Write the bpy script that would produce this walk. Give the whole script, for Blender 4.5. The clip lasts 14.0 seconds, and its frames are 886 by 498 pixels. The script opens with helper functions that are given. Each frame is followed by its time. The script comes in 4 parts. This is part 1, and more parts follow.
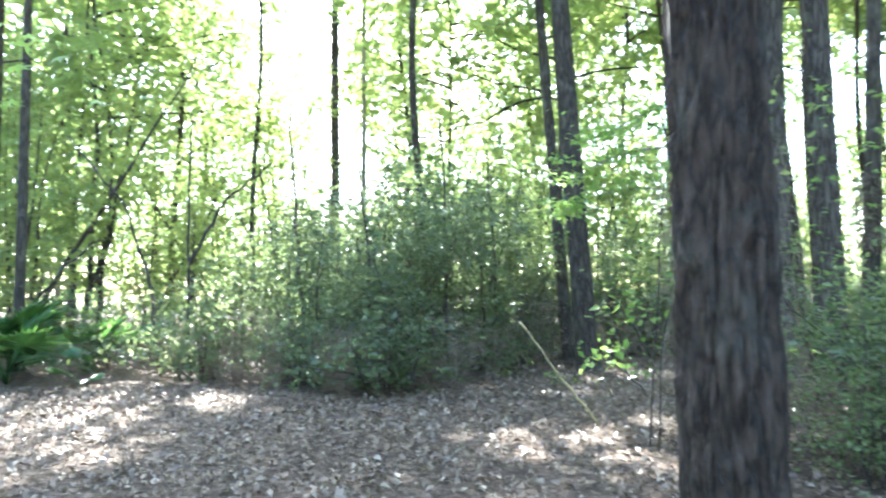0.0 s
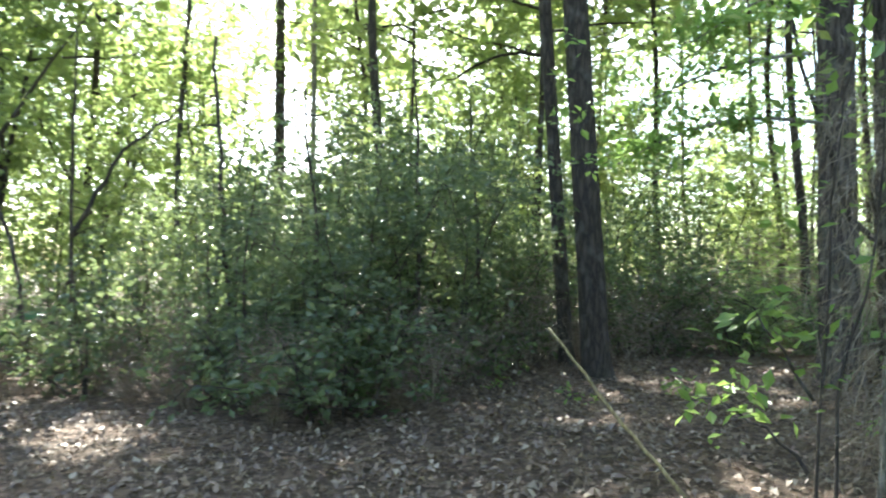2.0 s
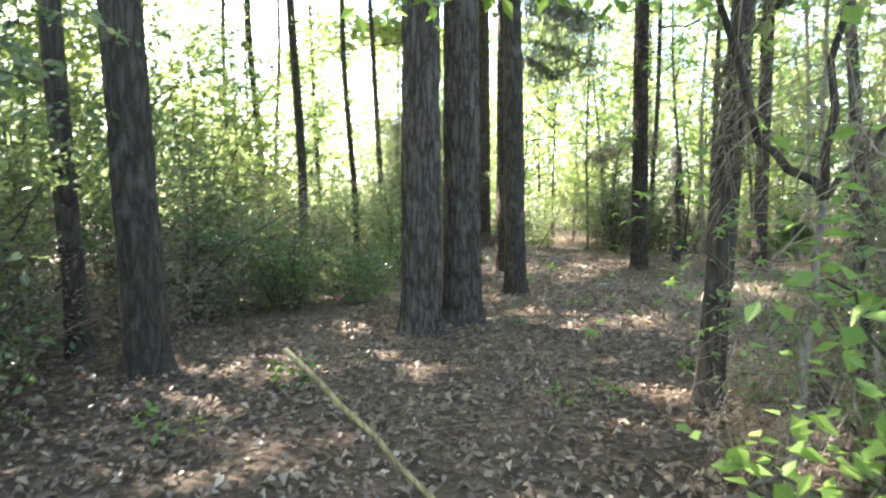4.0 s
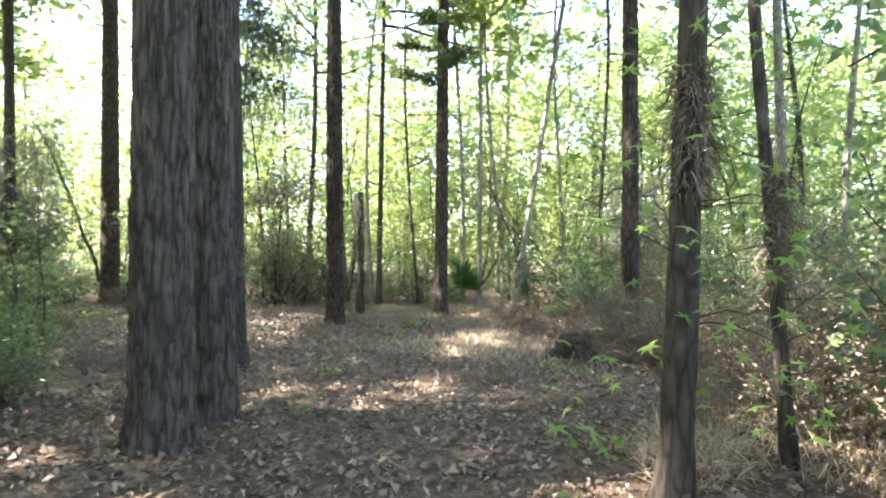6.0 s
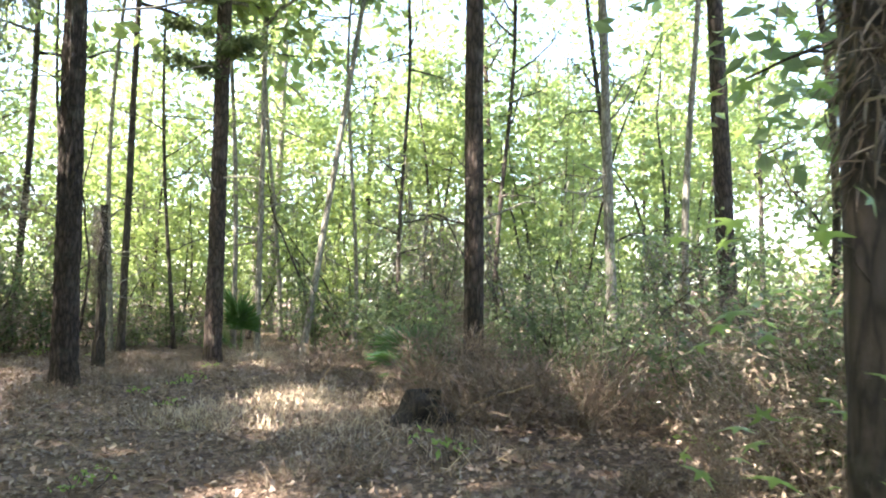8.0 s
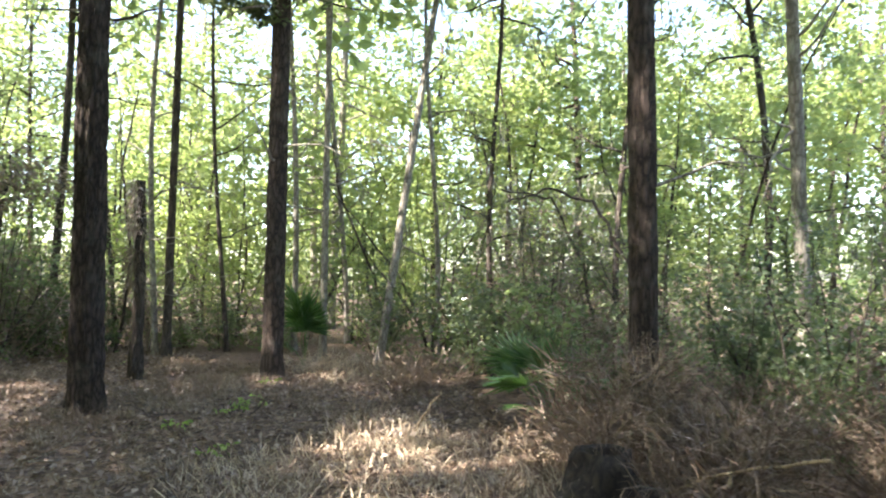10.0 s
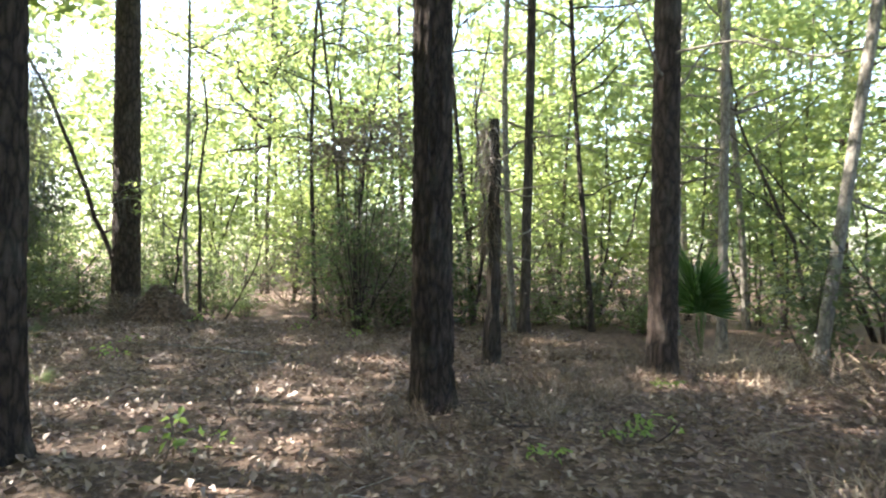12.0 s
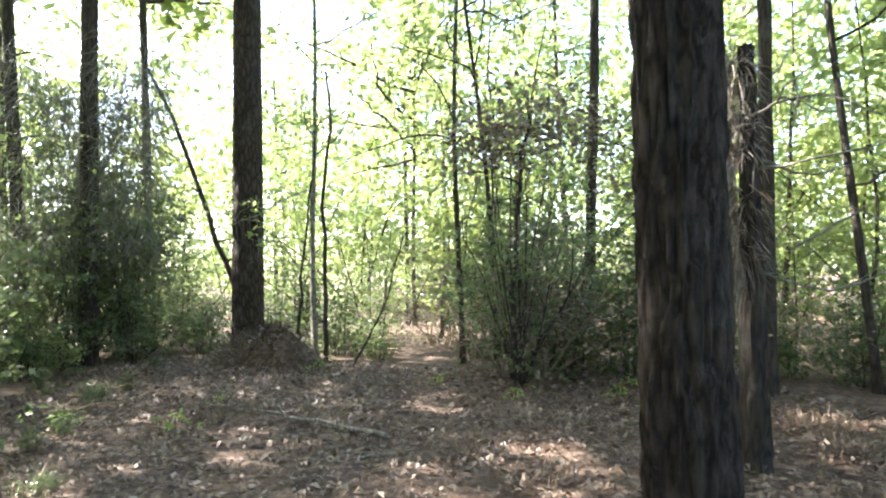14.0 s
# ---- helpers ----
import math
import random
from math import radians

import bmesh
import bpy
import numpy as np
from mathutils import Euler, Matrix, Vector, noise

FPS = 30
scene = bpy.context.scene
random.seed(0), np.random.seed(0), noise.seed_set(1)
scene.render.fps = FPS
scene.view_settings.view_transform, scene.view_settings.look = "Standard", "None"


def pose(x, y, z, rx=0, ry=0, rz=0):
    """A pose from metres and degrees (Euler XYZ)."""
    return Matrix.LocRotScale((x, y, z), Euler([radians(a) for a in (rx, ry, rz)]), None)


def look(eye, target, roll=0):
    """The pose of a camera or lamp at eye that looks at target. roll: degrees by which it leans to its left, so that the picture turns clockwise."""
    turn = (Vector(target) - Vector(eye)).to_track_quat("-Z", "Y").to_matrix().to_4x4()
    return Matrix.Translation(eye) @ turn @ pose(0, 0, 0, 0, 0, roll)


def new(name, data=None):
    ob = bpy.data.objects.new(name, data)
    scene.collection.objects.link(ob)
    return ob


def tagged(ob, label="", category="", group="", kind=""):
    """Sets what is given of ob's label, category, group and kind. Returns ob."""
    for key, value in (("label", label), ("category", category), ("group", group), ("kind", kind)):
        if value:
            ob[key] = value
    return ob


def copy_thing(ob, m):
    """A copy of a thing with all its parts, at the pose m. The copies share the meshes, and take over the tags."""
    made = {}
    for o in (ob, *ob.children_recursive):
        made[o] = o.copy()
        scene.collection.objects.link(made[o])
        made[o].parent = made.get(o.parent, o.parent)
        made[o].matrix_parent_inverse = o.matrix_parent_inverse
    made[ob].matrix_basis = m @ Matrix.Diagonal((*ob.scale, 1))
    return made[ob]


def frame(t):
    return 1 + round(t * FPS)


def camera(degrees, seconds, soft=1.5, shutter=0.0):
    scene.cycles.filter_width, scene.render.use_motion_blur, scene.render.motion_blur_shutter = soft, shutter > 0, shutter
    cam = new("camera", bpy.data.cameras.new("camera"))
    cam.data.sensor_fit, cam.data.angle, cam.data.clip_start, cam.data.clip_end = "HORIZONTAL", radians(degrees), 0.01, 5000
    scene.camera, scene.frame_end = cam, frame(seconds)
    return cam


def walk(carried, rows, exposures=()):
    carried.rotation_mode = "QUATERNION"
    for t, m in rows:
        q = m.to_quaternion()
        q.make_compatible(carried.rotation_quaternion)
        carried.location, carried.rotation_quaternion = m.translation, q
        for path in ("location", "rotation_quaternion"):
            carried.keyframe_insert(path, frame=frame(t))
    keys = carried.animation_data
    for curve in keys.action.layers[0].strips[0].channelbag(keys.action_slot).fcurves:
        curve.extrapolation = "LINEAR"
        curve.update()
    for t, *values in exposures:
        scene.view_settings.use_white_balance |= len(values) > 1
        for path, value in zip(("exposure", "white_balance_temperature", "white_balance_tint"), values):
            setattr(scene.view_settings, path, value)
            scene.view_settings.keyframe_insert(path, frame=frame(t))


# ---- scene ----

cam = camera(68.0, 14.0, soft=2.0, shutter=0.2)
PATH = [
    (0, (1.984, 0.243, 1.382), (1.879, 2.236, 1.509), -1.0),
    (0.5, (2.086, 0.876, 1.326), (1.553, 2.794, 1.517), -0.1),
    (1, (2.049, 1.514, 1.374), (1.434, 3.414, 1.479), -0.3),
    (1.5, (1.884, 2.155, 1.45), (1.399, 4.093, 1.538), -1.1),
    (2, (1.571, 2.827, 1.443), (1.615, 4.826, 1.509), -0.3),
    (2.5, (1.304, 3.461, 1.457), (1.715, 5.419, 1.446), -0.0),
    (3, (1.048, 4.212, 1.494), (1.872, 6.034, 1.453), -0.7),
    (3.5, (1.037, 5.029, 1.499), (2.233, 6.624, 1.344), 0.7),
    (4, (1.22, 5.813, 1.481), (2.716, 7.134, 1.349), -0.3),
    (4.2, (1.271, 6.197, 1.458), (2.861, 7.408, 1.393), -0.5),
    (6.3, (2.418, 8.517, 1.429), (4.415, 8.625, 1.449), -0.4),
    (6.5, (2.622, 8.623, 1.456), (4.621, 8.634, 1.492), -0.7),
    (7, (3.267, 8.9, 1.408), (5.243, 8.608, 1.515), 0.3),
    (7.2, (3.486, 9.007, 1.394), (5.44, 8.59, 1.501), 0.3),
    (9.3, (6.179, 9.592, 1.463), (8.102, 9.056, 1.587), 0.1),
    (9.5, (6.459, 9.604, 1.457), (8.398, 9.128, 1.57), 0.1),
    (10, (7.114, 9.646, 1.488), (9.079, 9.281, 1.577), 0.2),
    (10.5, (7.812, 9.694, 1.485), (9.809, 9.647, 1.568), 0.3),
    (11, (8.498, 9.86, 1.456), (10.485, 10.074, 1.532), 0.6),
    (11.5, (9.124, 10.026, 1.407), (11.085, 10.419, 1.446), -0.3),
    (12, (9.759, 10.291, 1.324), (11.651, 10.939, 1.333), 0.3),
    (12.5, (10.427, 10.623, 1.351), (12.267, 11.405, 1.348), -0.0),
    (13, (11.128, 10.865, 1.389), (12.908, 11.777, 1.434), -0.4),
    (13.5, (11.724, 11.267, 1.343), (13.457, 12.262, 1.433), -0.3),
    (14, (12.401, 11.608, 1.351), (14.086, 12.682, 1.433), -0.9),
]
EXPOSURES = [(0.0, 3.65, 5700, 3), (0.6, 2.85, 6000, 3), (1.5, 2.75, 6200, 2), (3.0, 2.95, 6400, 5), (4.0, 3.35, 6600, 7), (6.5, 3.38, 6600, 9), (9.5, 2.9, 6700, 13), (12.0, 2.8, 6600, 13), (14.0, 3.1, 6400, 12)]
walk(cam, [(t, look(*p)) for t, *p in PATH], EXPOSURES)

# ---- light ----
SUN_YAW, SUN_UP = 10.0, 44.0   # degrees to the left of +y, above the horizon
sun_dir = Vector((-math.sin(radians(SUN_YAW)) * math.cos(radians(SUN_UP)), math.cos(radians(SUN_YAW)) * math.cos(radians(SUN_UP)), math.sin(radians(SUN_UP))))
world = bpy.data.worlds.new("sky_world")
scene.world = world
world.use_nodes = True
wn = world.node_tree
sky = wn.nodes.new("ShaderNodeTexSky")
sky.sky_type, sky.sun_disc = "NISHITA", False
sky.sun_elevation, sky.sun_rotation = radians(SUN_UP), radians(-SUN_YAW)
sky.air_density, sky.dust_density = 1.0, 2.0
wn.links.new(sky.outputs["Color"], wn.nodes["Background"].inputs["Color"])
wn.nodes["Background"].inputs["Strength"].default_value = 0.15
sun = new("sun", bpy.data.lights.new("sun", "SUN"))
sun.data.energy, sun.data.angle, sun.data.color = 5.0, radians(0.6), (1.0, 0.94, 0.84)
sun.matrix_world = look(sun_dir * 60, (0, 0, 0))


# ---- materials ----
def material(name):
    m = bpy.data.materials.new(name)
    m.use_nodes = True
    return m, m.node_tree.nodes, m.node_tree.links, m.node_tree.nodes["Principled BSDF"]


def ramp(nodes, *stops):
    r = nodes.new("ShaderNodeValToRGB")
    e = r.color_ramp.elements
    while len(e) < len(stops):
        e.new(0.5)
    for k, (at, col) in zip(e, stops):
        k.position, k.color = at, (*col, 1)
    return r


def bark(name, dark, mid, light, scale=(16, 16, 3.2), bump=0.6, lichen=0.0):
    m, n, l, p = material(name)
    tc, mp = n.new("ShaderNodeTexCoord"), n.new("ShaderNodeMapping")
    mp.inputs["Scale"].default_value = scale
    l.new(tc.outputs["Object"], mp.inputs["Vector"])
    wob = n.new("ShaderNodeTexNoise")
    wob.inputs["Scale"].default_value, wob.inputs["Detail"].default_value = 1.1, 4
    l.new(mp.outputs[0], wob.inputs["Vector"])
    mix = n.new("ShaderNodeMixRGB")
    mix.blend_type, mix.inputs["Fac"].default_value = "ADD", 1.0
    l.new(mp.outputs[0], mix.inputs[1]), l.new(wob.outputs["Color"], mix.inputs[2])
    vor = n.new("ShaderNodeTexVoronoi")
    vor.feature = "DISTANCE_TO_EDGE"
    vor.inputs["Scale"].default_value = 1.0
    l.new(mix.outputs[0], vor.inputs["Vector"])
    fine = n.new("ShaderNodeTexNoise")
    fine.inputs["Scale"].default_value, fine.inputs["Detail"].default_value, fine.inputs["Roughness"].default_value = 3.0, 6, 0.7
    grain = n.new("ShaderNodeMapping")
    grain.inputs["Scale"].default_value = (scale[0] * 1.3, scale[1] * 1.3, scale[2] * 2.4)
    l.new(tc.outputs["Object"], grain.inputs["Vector"]), l.new(grain.outputs[0], fine.inputs["Vector"])
    r1 = ramp(n, (0.03, dark), (0.16, mid), (0.5, light))
    l.new(vor.outputs["Distance"], r1.inputs[0])
    r2 = ramp(n, (0.3, dark), (0.55, mid), (0.8, light))
    l.new(fine.outputs["Fac"], r2.inputs[0])
    m2 = n.new("ShaderNodeMixRGB")
    m2.inputs["Fac"].default_value = 0.35
    l.new(r1.outputs[0], m2.inputs[1]), l.new(r2.outputs[0], m2.inputs[2])
    out = m2.outputs[0]
    if lichen:
        big = n.new("ShaderNodeTexNoise")
        big.inputs["Scale"].default_value, big.inputs["Detail"].default_value = 4.0, 5
        l.new(tc.outputs["Object"], big.inputs["Vector"])
        r3 = ramp(n, (0.55, (0, 0, 0)), (0.68, (lichen, lichen, lichen)))
        l.new(big.outputs["Fac"], r3.inputs[0])
        m3 = n.new("ShaderNodeMixRGB")
        m3.inputs[2].default_value = (0.42, 0.42, 0.36, 1)
        l.new(r3.outputs[0], m3.inputs["Fac"]), l.new(out, m3.inputs[1])
        out = m3.outputs[0]
    l.new(out, p.inputs["Base Color"])
    p.inputs["Roughness"].default_value = 0.9
    b = n.new("ShaderNodeBump")
    b.inputs["Strength"].default_value, b.inputs["Distance"].default_value = bump, 0.06
    add = n.new("ShaderNodeMath")
    add.operation = "ADD"
    l.new(r1.outputs[0], add.inputs[0]), l.new(fine.outputs["Fac"], add.inputs[1])
    l.new(add.outputs[0], b.inputs["Height"]), l.new(b.outputs[0], p.inputs["Normal"])
    return m


def foliage(name, dark, mid, light, through_col, gloss=0.42, share=0.45):
    """Thin leaves: one colour a leaf, lit from both sides."""
    m, n, l, p = material(name)
    geo, info = n.new("ShaderNodeNewGeometry"), n.new("ShaderNodeObjectInfo")
    add = n.new("ShaderNodeMath")
    add.operation, add.inputs[1].default_value = "MULTIPLY_ADD", 0.35
    mul = n.new("ShaderNodeMath")
    mul.operation, mul.inputs[1].default_value = "MULTIPLY", 0.65
    l.new(geo.outputs["Random Per Island"], mul.inputs[0])
    l.new(info.outputs["Random"], add.inputs[0]), l.new(mul.outputs[0], add.inputs[2])
    r = ramp(n, (0.05, dark), (0.5, mid), (0.95, light))
    l.new(add.outputs[0], r.inputs[0])
    l.new(r.outputs[0], p.inputs["Base Color"])
    p.inputs["Roughness"].default_value = gloss
    tr = n.new("ShaderNodeBsdfTranslucent")
    tm = n.new("ShaderNodeMixRGB")
    tm.blend_type, tm.inputs["Fac"].default_value = "MIX", 0.5
    tm.inputs[2].default_value = (*through_col, 1)
    l.new(r.outputs[0], tm.inputs[1]), l.new(tm.outputs[0], tr.inputs["Color"])
    mx = n.new("ShaderNodeMixShader")
    mx.inputs["Fac"].default_value = share
    l.new(p.outputs[0], mx.inputs[1]), l.new(tr.outputs[0], mx.inputs[2])
    l.new(mx.outputs[0], n["Material Output"].inputs["Surface"])
    return m


def litter_leaf(name, *cols):
    m, n, l, p = material(name)
    geo = n.new("ShaderNodeNewGeometry")
    r = ramp(n, *[(i / max(1, len(cols) - 1), c) for i, c in enumerate(cols)])
    l.new(geo.outputs["Random Per Island"], r.inputs[0]), l.new(r.outputs[0], p.inputs["Base Color"])
    p.inputs["Roughness"].default_value = 0.5
    return m


def soil(name):
    m, n, l, p = material(name)
    tc = n.new("ShaderNodeTexCoord")
    vor = n.new("ShaderNodeTexVoronoi")
    vor.inputs["Scale"].default_value, vor.inputs["Randomness"].default_value = 17.0, 1.0
    big, fine = n.new("ShaderNodeTexNoise"), n.new("ShaderNodeTexNoise")
    big.inputs["Scale"].default_value, big.inputs["Detail"].default_value = 0.55, 5
    fine.inputs["Scale"].default_value, fine.inputs["Detail"].default_value, fine.inputs["Roughness"].default_value = 26.0, 6, 0.75
    warp = n.new("ShaderNodeMixRGB")
    warp.blend_type, warp.inputs["Fac"].default_value = "ADD", 0.12
    l.new(tc.outputs["Object"], warp.inputs[1]), l.new(fine.outputs["Color"], warp.inputs[2])
    for t in (big, fine):
        l.new(tc.outputs["Object"], t.inputs["Vector"])
    l.new(warp.outputs[0], vor.inputs["Vector"])
    rv = ramp(n, (0.0, (0.075, 0.05, 0.036)), (0.35, (0.125, 0.087, 0.063)), (0.6, (0.165, 0.118, 0.088)), (0.85, (0.25, 0.19, 0.15)), (1.0, (0.095, 0.065, 0.047)))
    sep = n.new("ShaderNodeSeparateColor")
    l.new(vor.outputs["Color"], sep.inputs[0]), l.new(sep.outputs[0], rv.inputs[0])
    rf = ramp(n, (0.3, (0.5, 0.48, 0.46)), (0.65, (1.08, 1.05, 1.02)))
    l.new(fine.outputs["Fac"], rf.inputs[0])
    rb = ramp(n, (0.35, (0.8, 0.74, 0.68)), (0.65, (1.1, 1.0, 0.95)))
    l.new(big.outputs["Fac"], rb.inputs[0])
    a, b = n.new("ShaderNodeMixRGB"), n.new("ShaderNodeMixRGB")
    for k in (a, b):
        k.blend_type, k.inputs["Fac"].default_value = "MULTIPLY", 1.0
    l.new(rv.outputs[0], a.inputs[1]), l.new(rf.outputs[0], a.inputs[2])
    l.new(a.outputs[0], b.inputs[1]), l.new(rb.outputs[0], b.inputs[2])
    l.new(b.outputs[0], p.inputs["Base Color"])
    p.inputs["Roughness"].default_value = 0.85
    bp = n.new("ShaderNodeBump")
    bp.inputs["Strength"].default_value, bp.inputs["Distance"].default_value = 0.8, 0.035
    s = n.new("ShaderNodeMath")
    s.operation = "ADD"
    l.new(vor.outputs["Distance"], s.inputs[0]), l.new(fine.outputs["Fac"], s.inputs[1])
    l.new(s.outputs[0], bp.inputs["Height"]), l.new(bp.outputs[0], p.inputs["Normal"])
    return m


PINE = bark("pine_bark", (0.016, 0.011, 0.009), (0.085, 0.058, 0.046), (0.17, 0.13, 0.112), (15, 15, 4.6), 0.9, 0.12)
PINE_GREY = bark("grey_pine_bark", (0.032, 0.024, 0.02), (0.155, 0.122, 0.104), (0.27, 0.228, 0.2), (13, 13, 2.2), 0.9, 0.2)
DARK = bark("dark_bark", (0.022, 0.017, 0.014), (0.075, 0.057, 0.047), (0.135, 0.108, 0.09), (16, 16, 3), 0.6, 0.15)
GREY = bark("grey_bark", (0.10, 0.09, 0.075), (0.27, 0.245, 0.21), (0.42, 0.39, 0.34), (18, 18, 6), 0.3, 0.5)
DEAD = bark("dead_wood", (0.14, 0.10, 0.06), (0.34, 0.26, 0.16), (0.5, 0.42, 0.27), (30, 30, 4), 0.3)
CANE = bark("yellowed_stick", (0.16, 0.12, 0.06), (0.33, 0.26, 0.13), (0.45, 0.38, 0.22), (30, 30, 5), 0.2)
LEAF_DARK = foliage("glossy_leaves", (0.055, 0.08, 0.052), (0.105, 0.135, 0.08), (0.19, 0.215, 0.13), (0.36, 0.46, 0.17), 0.26, 0.42)
LEAF_MID = foliage("green_leaves", (0.06, 0.10, 0.05), (0.11, 0.165, 0.07), (0.19, 0.235, 0.105), (0.44, 0.55, 0.22), 0.28, 0.5)
LEAF_LIGHT = foliage("yellow_green_leaves", (0.10, 0.145, 0.055), (0.17, 0.225, 0.085), (0.30, 0.31, 0.11), (0.57, 0.7, 0.24), 0.42, 0.58)
LEAF_BRIGHT = foliage("fresh_leaves", (0.09, 0.16, 0.04), (0.15, 0.25, 0.06), (0.25, 0.34, 0.10), (0.5, 0.7, 0.18), 0.32, 0.5)
LEAF_FAN = foliage("palmetto_fans", (0.03, 0.075, 0.025), (0.05, 0.12, 0.035), (0.09, 0.16, 0.05), (0.2, 0.4, 0.08), 0.3, 0.3)
STRAW = litter_leaf("dry_straw", (0.32, 0.23, 0.15), (0.46, 0.36, 0.25), (0.58, 0.49, 0.37), (0.26, 0.18, 0.12))
SHRED = litter_leaf("shredded_bark", (0.2, 0.15, 0.12), (0.36, 0.29, 0.24), (0.12, 0.085, 0.065), (0.5, 0.43, 0.38))
VINE = litter_leaf("dry_vine", (0.15, 0.11, 0.08), (0.24, 0.185, 0.135), (0.34, 0.275, 0.205), (0.11, 0.08, 0.058))
BROWN = litter_leaf("dead_brush", (0.10, 0.065, 0.045), (0.17, 0.115, 0.08), (0.24, 0.18, 0.13), (0.08, 0.07, 0.04))
MOSS = litter_leaf("tree_moss", (0.10, 0.10, 0.078), (0.16, 0.155, 0.125), (0.23, 0.215, 0.18))
LITTER = litter_leaf("fallen_leaves", (0.11, 0.068, 0.047), (0.18, 0.118, 0.082), (0.235, 0.17, 0.125), (0.13, 0.083, 0.058), (0.36, 0.285, 0.22), (0.09, 0.056, 0.04), (0.20, 0.135, 0.095), (0.15, 0.097, 0.068))
SOIL = soil("leaf_litter_soil")
ROT = bark("rotten_wood", (0.012, 0.01, 0.009), (0.04, 0.03, 0.025), (0.10, 0.075, 0.055), (14, 14, 6), 0.7)


# ---- building helpers ----
rng = np.random.default_rng(7)


class Shape:
    """Vertices and faces gathered for one mesh."""
    def __init__(self):
        self.v, self.f, self.n = [], [], 0

    def add(self, v, f):
        v = np.asarray(v, float)
        self.f.extend([[i + self.n for i in k] for k in f])
        self.v.append(v)
        self.n += len(v)

    def quads(self, v):
        """v: n x 4 x 3, one quad each."""
        k = len(v)
        self.v.append(np.asarray(v, float).reshape(-1, 3))
        self.f.extend((np.arange(k * 4).reshape(-1, 4) + self.n).tolist())
        self.n += k * 4

    def mesh(self, name, mat, smooth=False):
        me = bpy.data.meshes.new(name)
        me.from_pydata(np.concatenate(self.v).tolist(), [], self.f)
        me.materials.append(mat)
        if smooth:
            me.shade_smooth()
        return me

    def tube(self, pts, radii, sides=6):
        pts = np.asarray(pts, float)
        k = len(pts)
        d = np.gradient(pts, axis=0)
        d /= np.linalg.norm(d, axis=1)[:, None] + 1e-9
        ref = np.where(np.abs(d[:, 2:3]) > 0.9, [[1.0, 0, 0]], [[0, 0, 1.0]])
        a = np.cross(d, ref)
        a /= np.linalg.norm(a, axis=1)[:, None] + 1e-9
        b = np.cross(d, a)
        th = np.arange(sides) * 2 * math.pi / sides
        r = np.broadcast_to(np.asarray(radii, float), (k,))[:, None, None]
        ring = pts[:, None] + r * (np.cos(th)[None, :, None] * a[:, None] + np.sin(th)[None, :, None] * b[:, None])
        f = [[i * sides + j, i * sides + (j + 1) % sides, (i + 1) * sides + (j + 1) % sides, (i + 1) * sides + j] for i in range(k - 1) for j in range(sides)]
        f += [list(range(sides))[::-1], [(k - 1) * sides + j for j in range(sides)]]
        self.add(ring.reshape(-1, 3), f)

    def leaves(self, at, size, aspect=0.5, flat=0.6, spread=0.45):
        """One folded pointed leaf at each place."""
        at = np.asarray(at, float)
        k = len(at)
        if not k:
            return
        yaw = rng.uniform(0, 2 * math.pi, k)
        droop = rng.normal(-0.25, 0.5, k)
        d = np.stack([np.cos(yaw) * np.cos(droop), np.sin(yaw) * np.cos(droop), np.sin(droop)], 1)
        up = rng.normal(0, 1 - flat, (k, 3)) + [0, 0, flat]
        s = np.cross(d, up)
        s /= np.linalg.norm(s, axis=1)[:, None] + 1e-9
        nrm = np.cross(s, d)
        L = (size * rng.uniform(1 - spread, 1 + spread, k))[:, None]
        mid = at + d * L * 0.45
        w = L * aspect * 0.5
        self.quads(np.stack([at, mid + s * w + nrm * L * 0.08, at + d * L, mid - s * w + nrm * L * 0.08], 1))


def part(name, data, parent, label=""):
    ob = new(name, data)
    ob.parent = parent
    return tagged(ob, label)


def thing(name, at, label, category, group="", turn=0.0, scale=1.0, kind=""):
    ob = new(name)
    ob.empty_display_size = 0.2
    ob.location, ob.rotation_euler, ob.scale = at, (0, 0, turn), (scale, scale, scale)
    return tagged(ob, label, category, group, kind)


def put(ob, x, y, turn=0.0, scale=1.0, lift=0.0):
    """A copy of a thing on the ground, turned and sized."""
    c = copy_thing(ob, pose(x, y, ground_z(x, y) + lift, 0, 0, turn))
    c.scale = (scale, scale, scale * rng.uniform(0.9, 1.12))
    return c


def ground_z(x, y):
    return 0.05 * noise.noise((x * 0.35, y * 0.35, 3.1)) + 0.025 * noise.noise((x * 1.3, y * 1.3, 7.7))


def inside(x, y, poly):
    hit = False
    for (x1, y1), (x2, y2) in zip(poly, poly[1:] + poly[:1]):
        if (y1 > y) != (y2 > y) and x < (x2 - x1) * (y - y1) / (y2 - y1) + x1:
            hit = not hit
    return hit


def edge_distance(x, y, poly):
    best = 1e9
    for (x1, y1), (x2, y2) in zip(poly, poly[1:] + poly[:1]):
        dx, dy = x2 - x1, y2 - y1
        t = max(0, min(1, ((x - x1) * dx + (y - y1) * dy) / (dx * dx + dy * dy)))
        best = min(best, math.hypot(x - x1 - t * dx, y - y1 - t * dy))
    return best


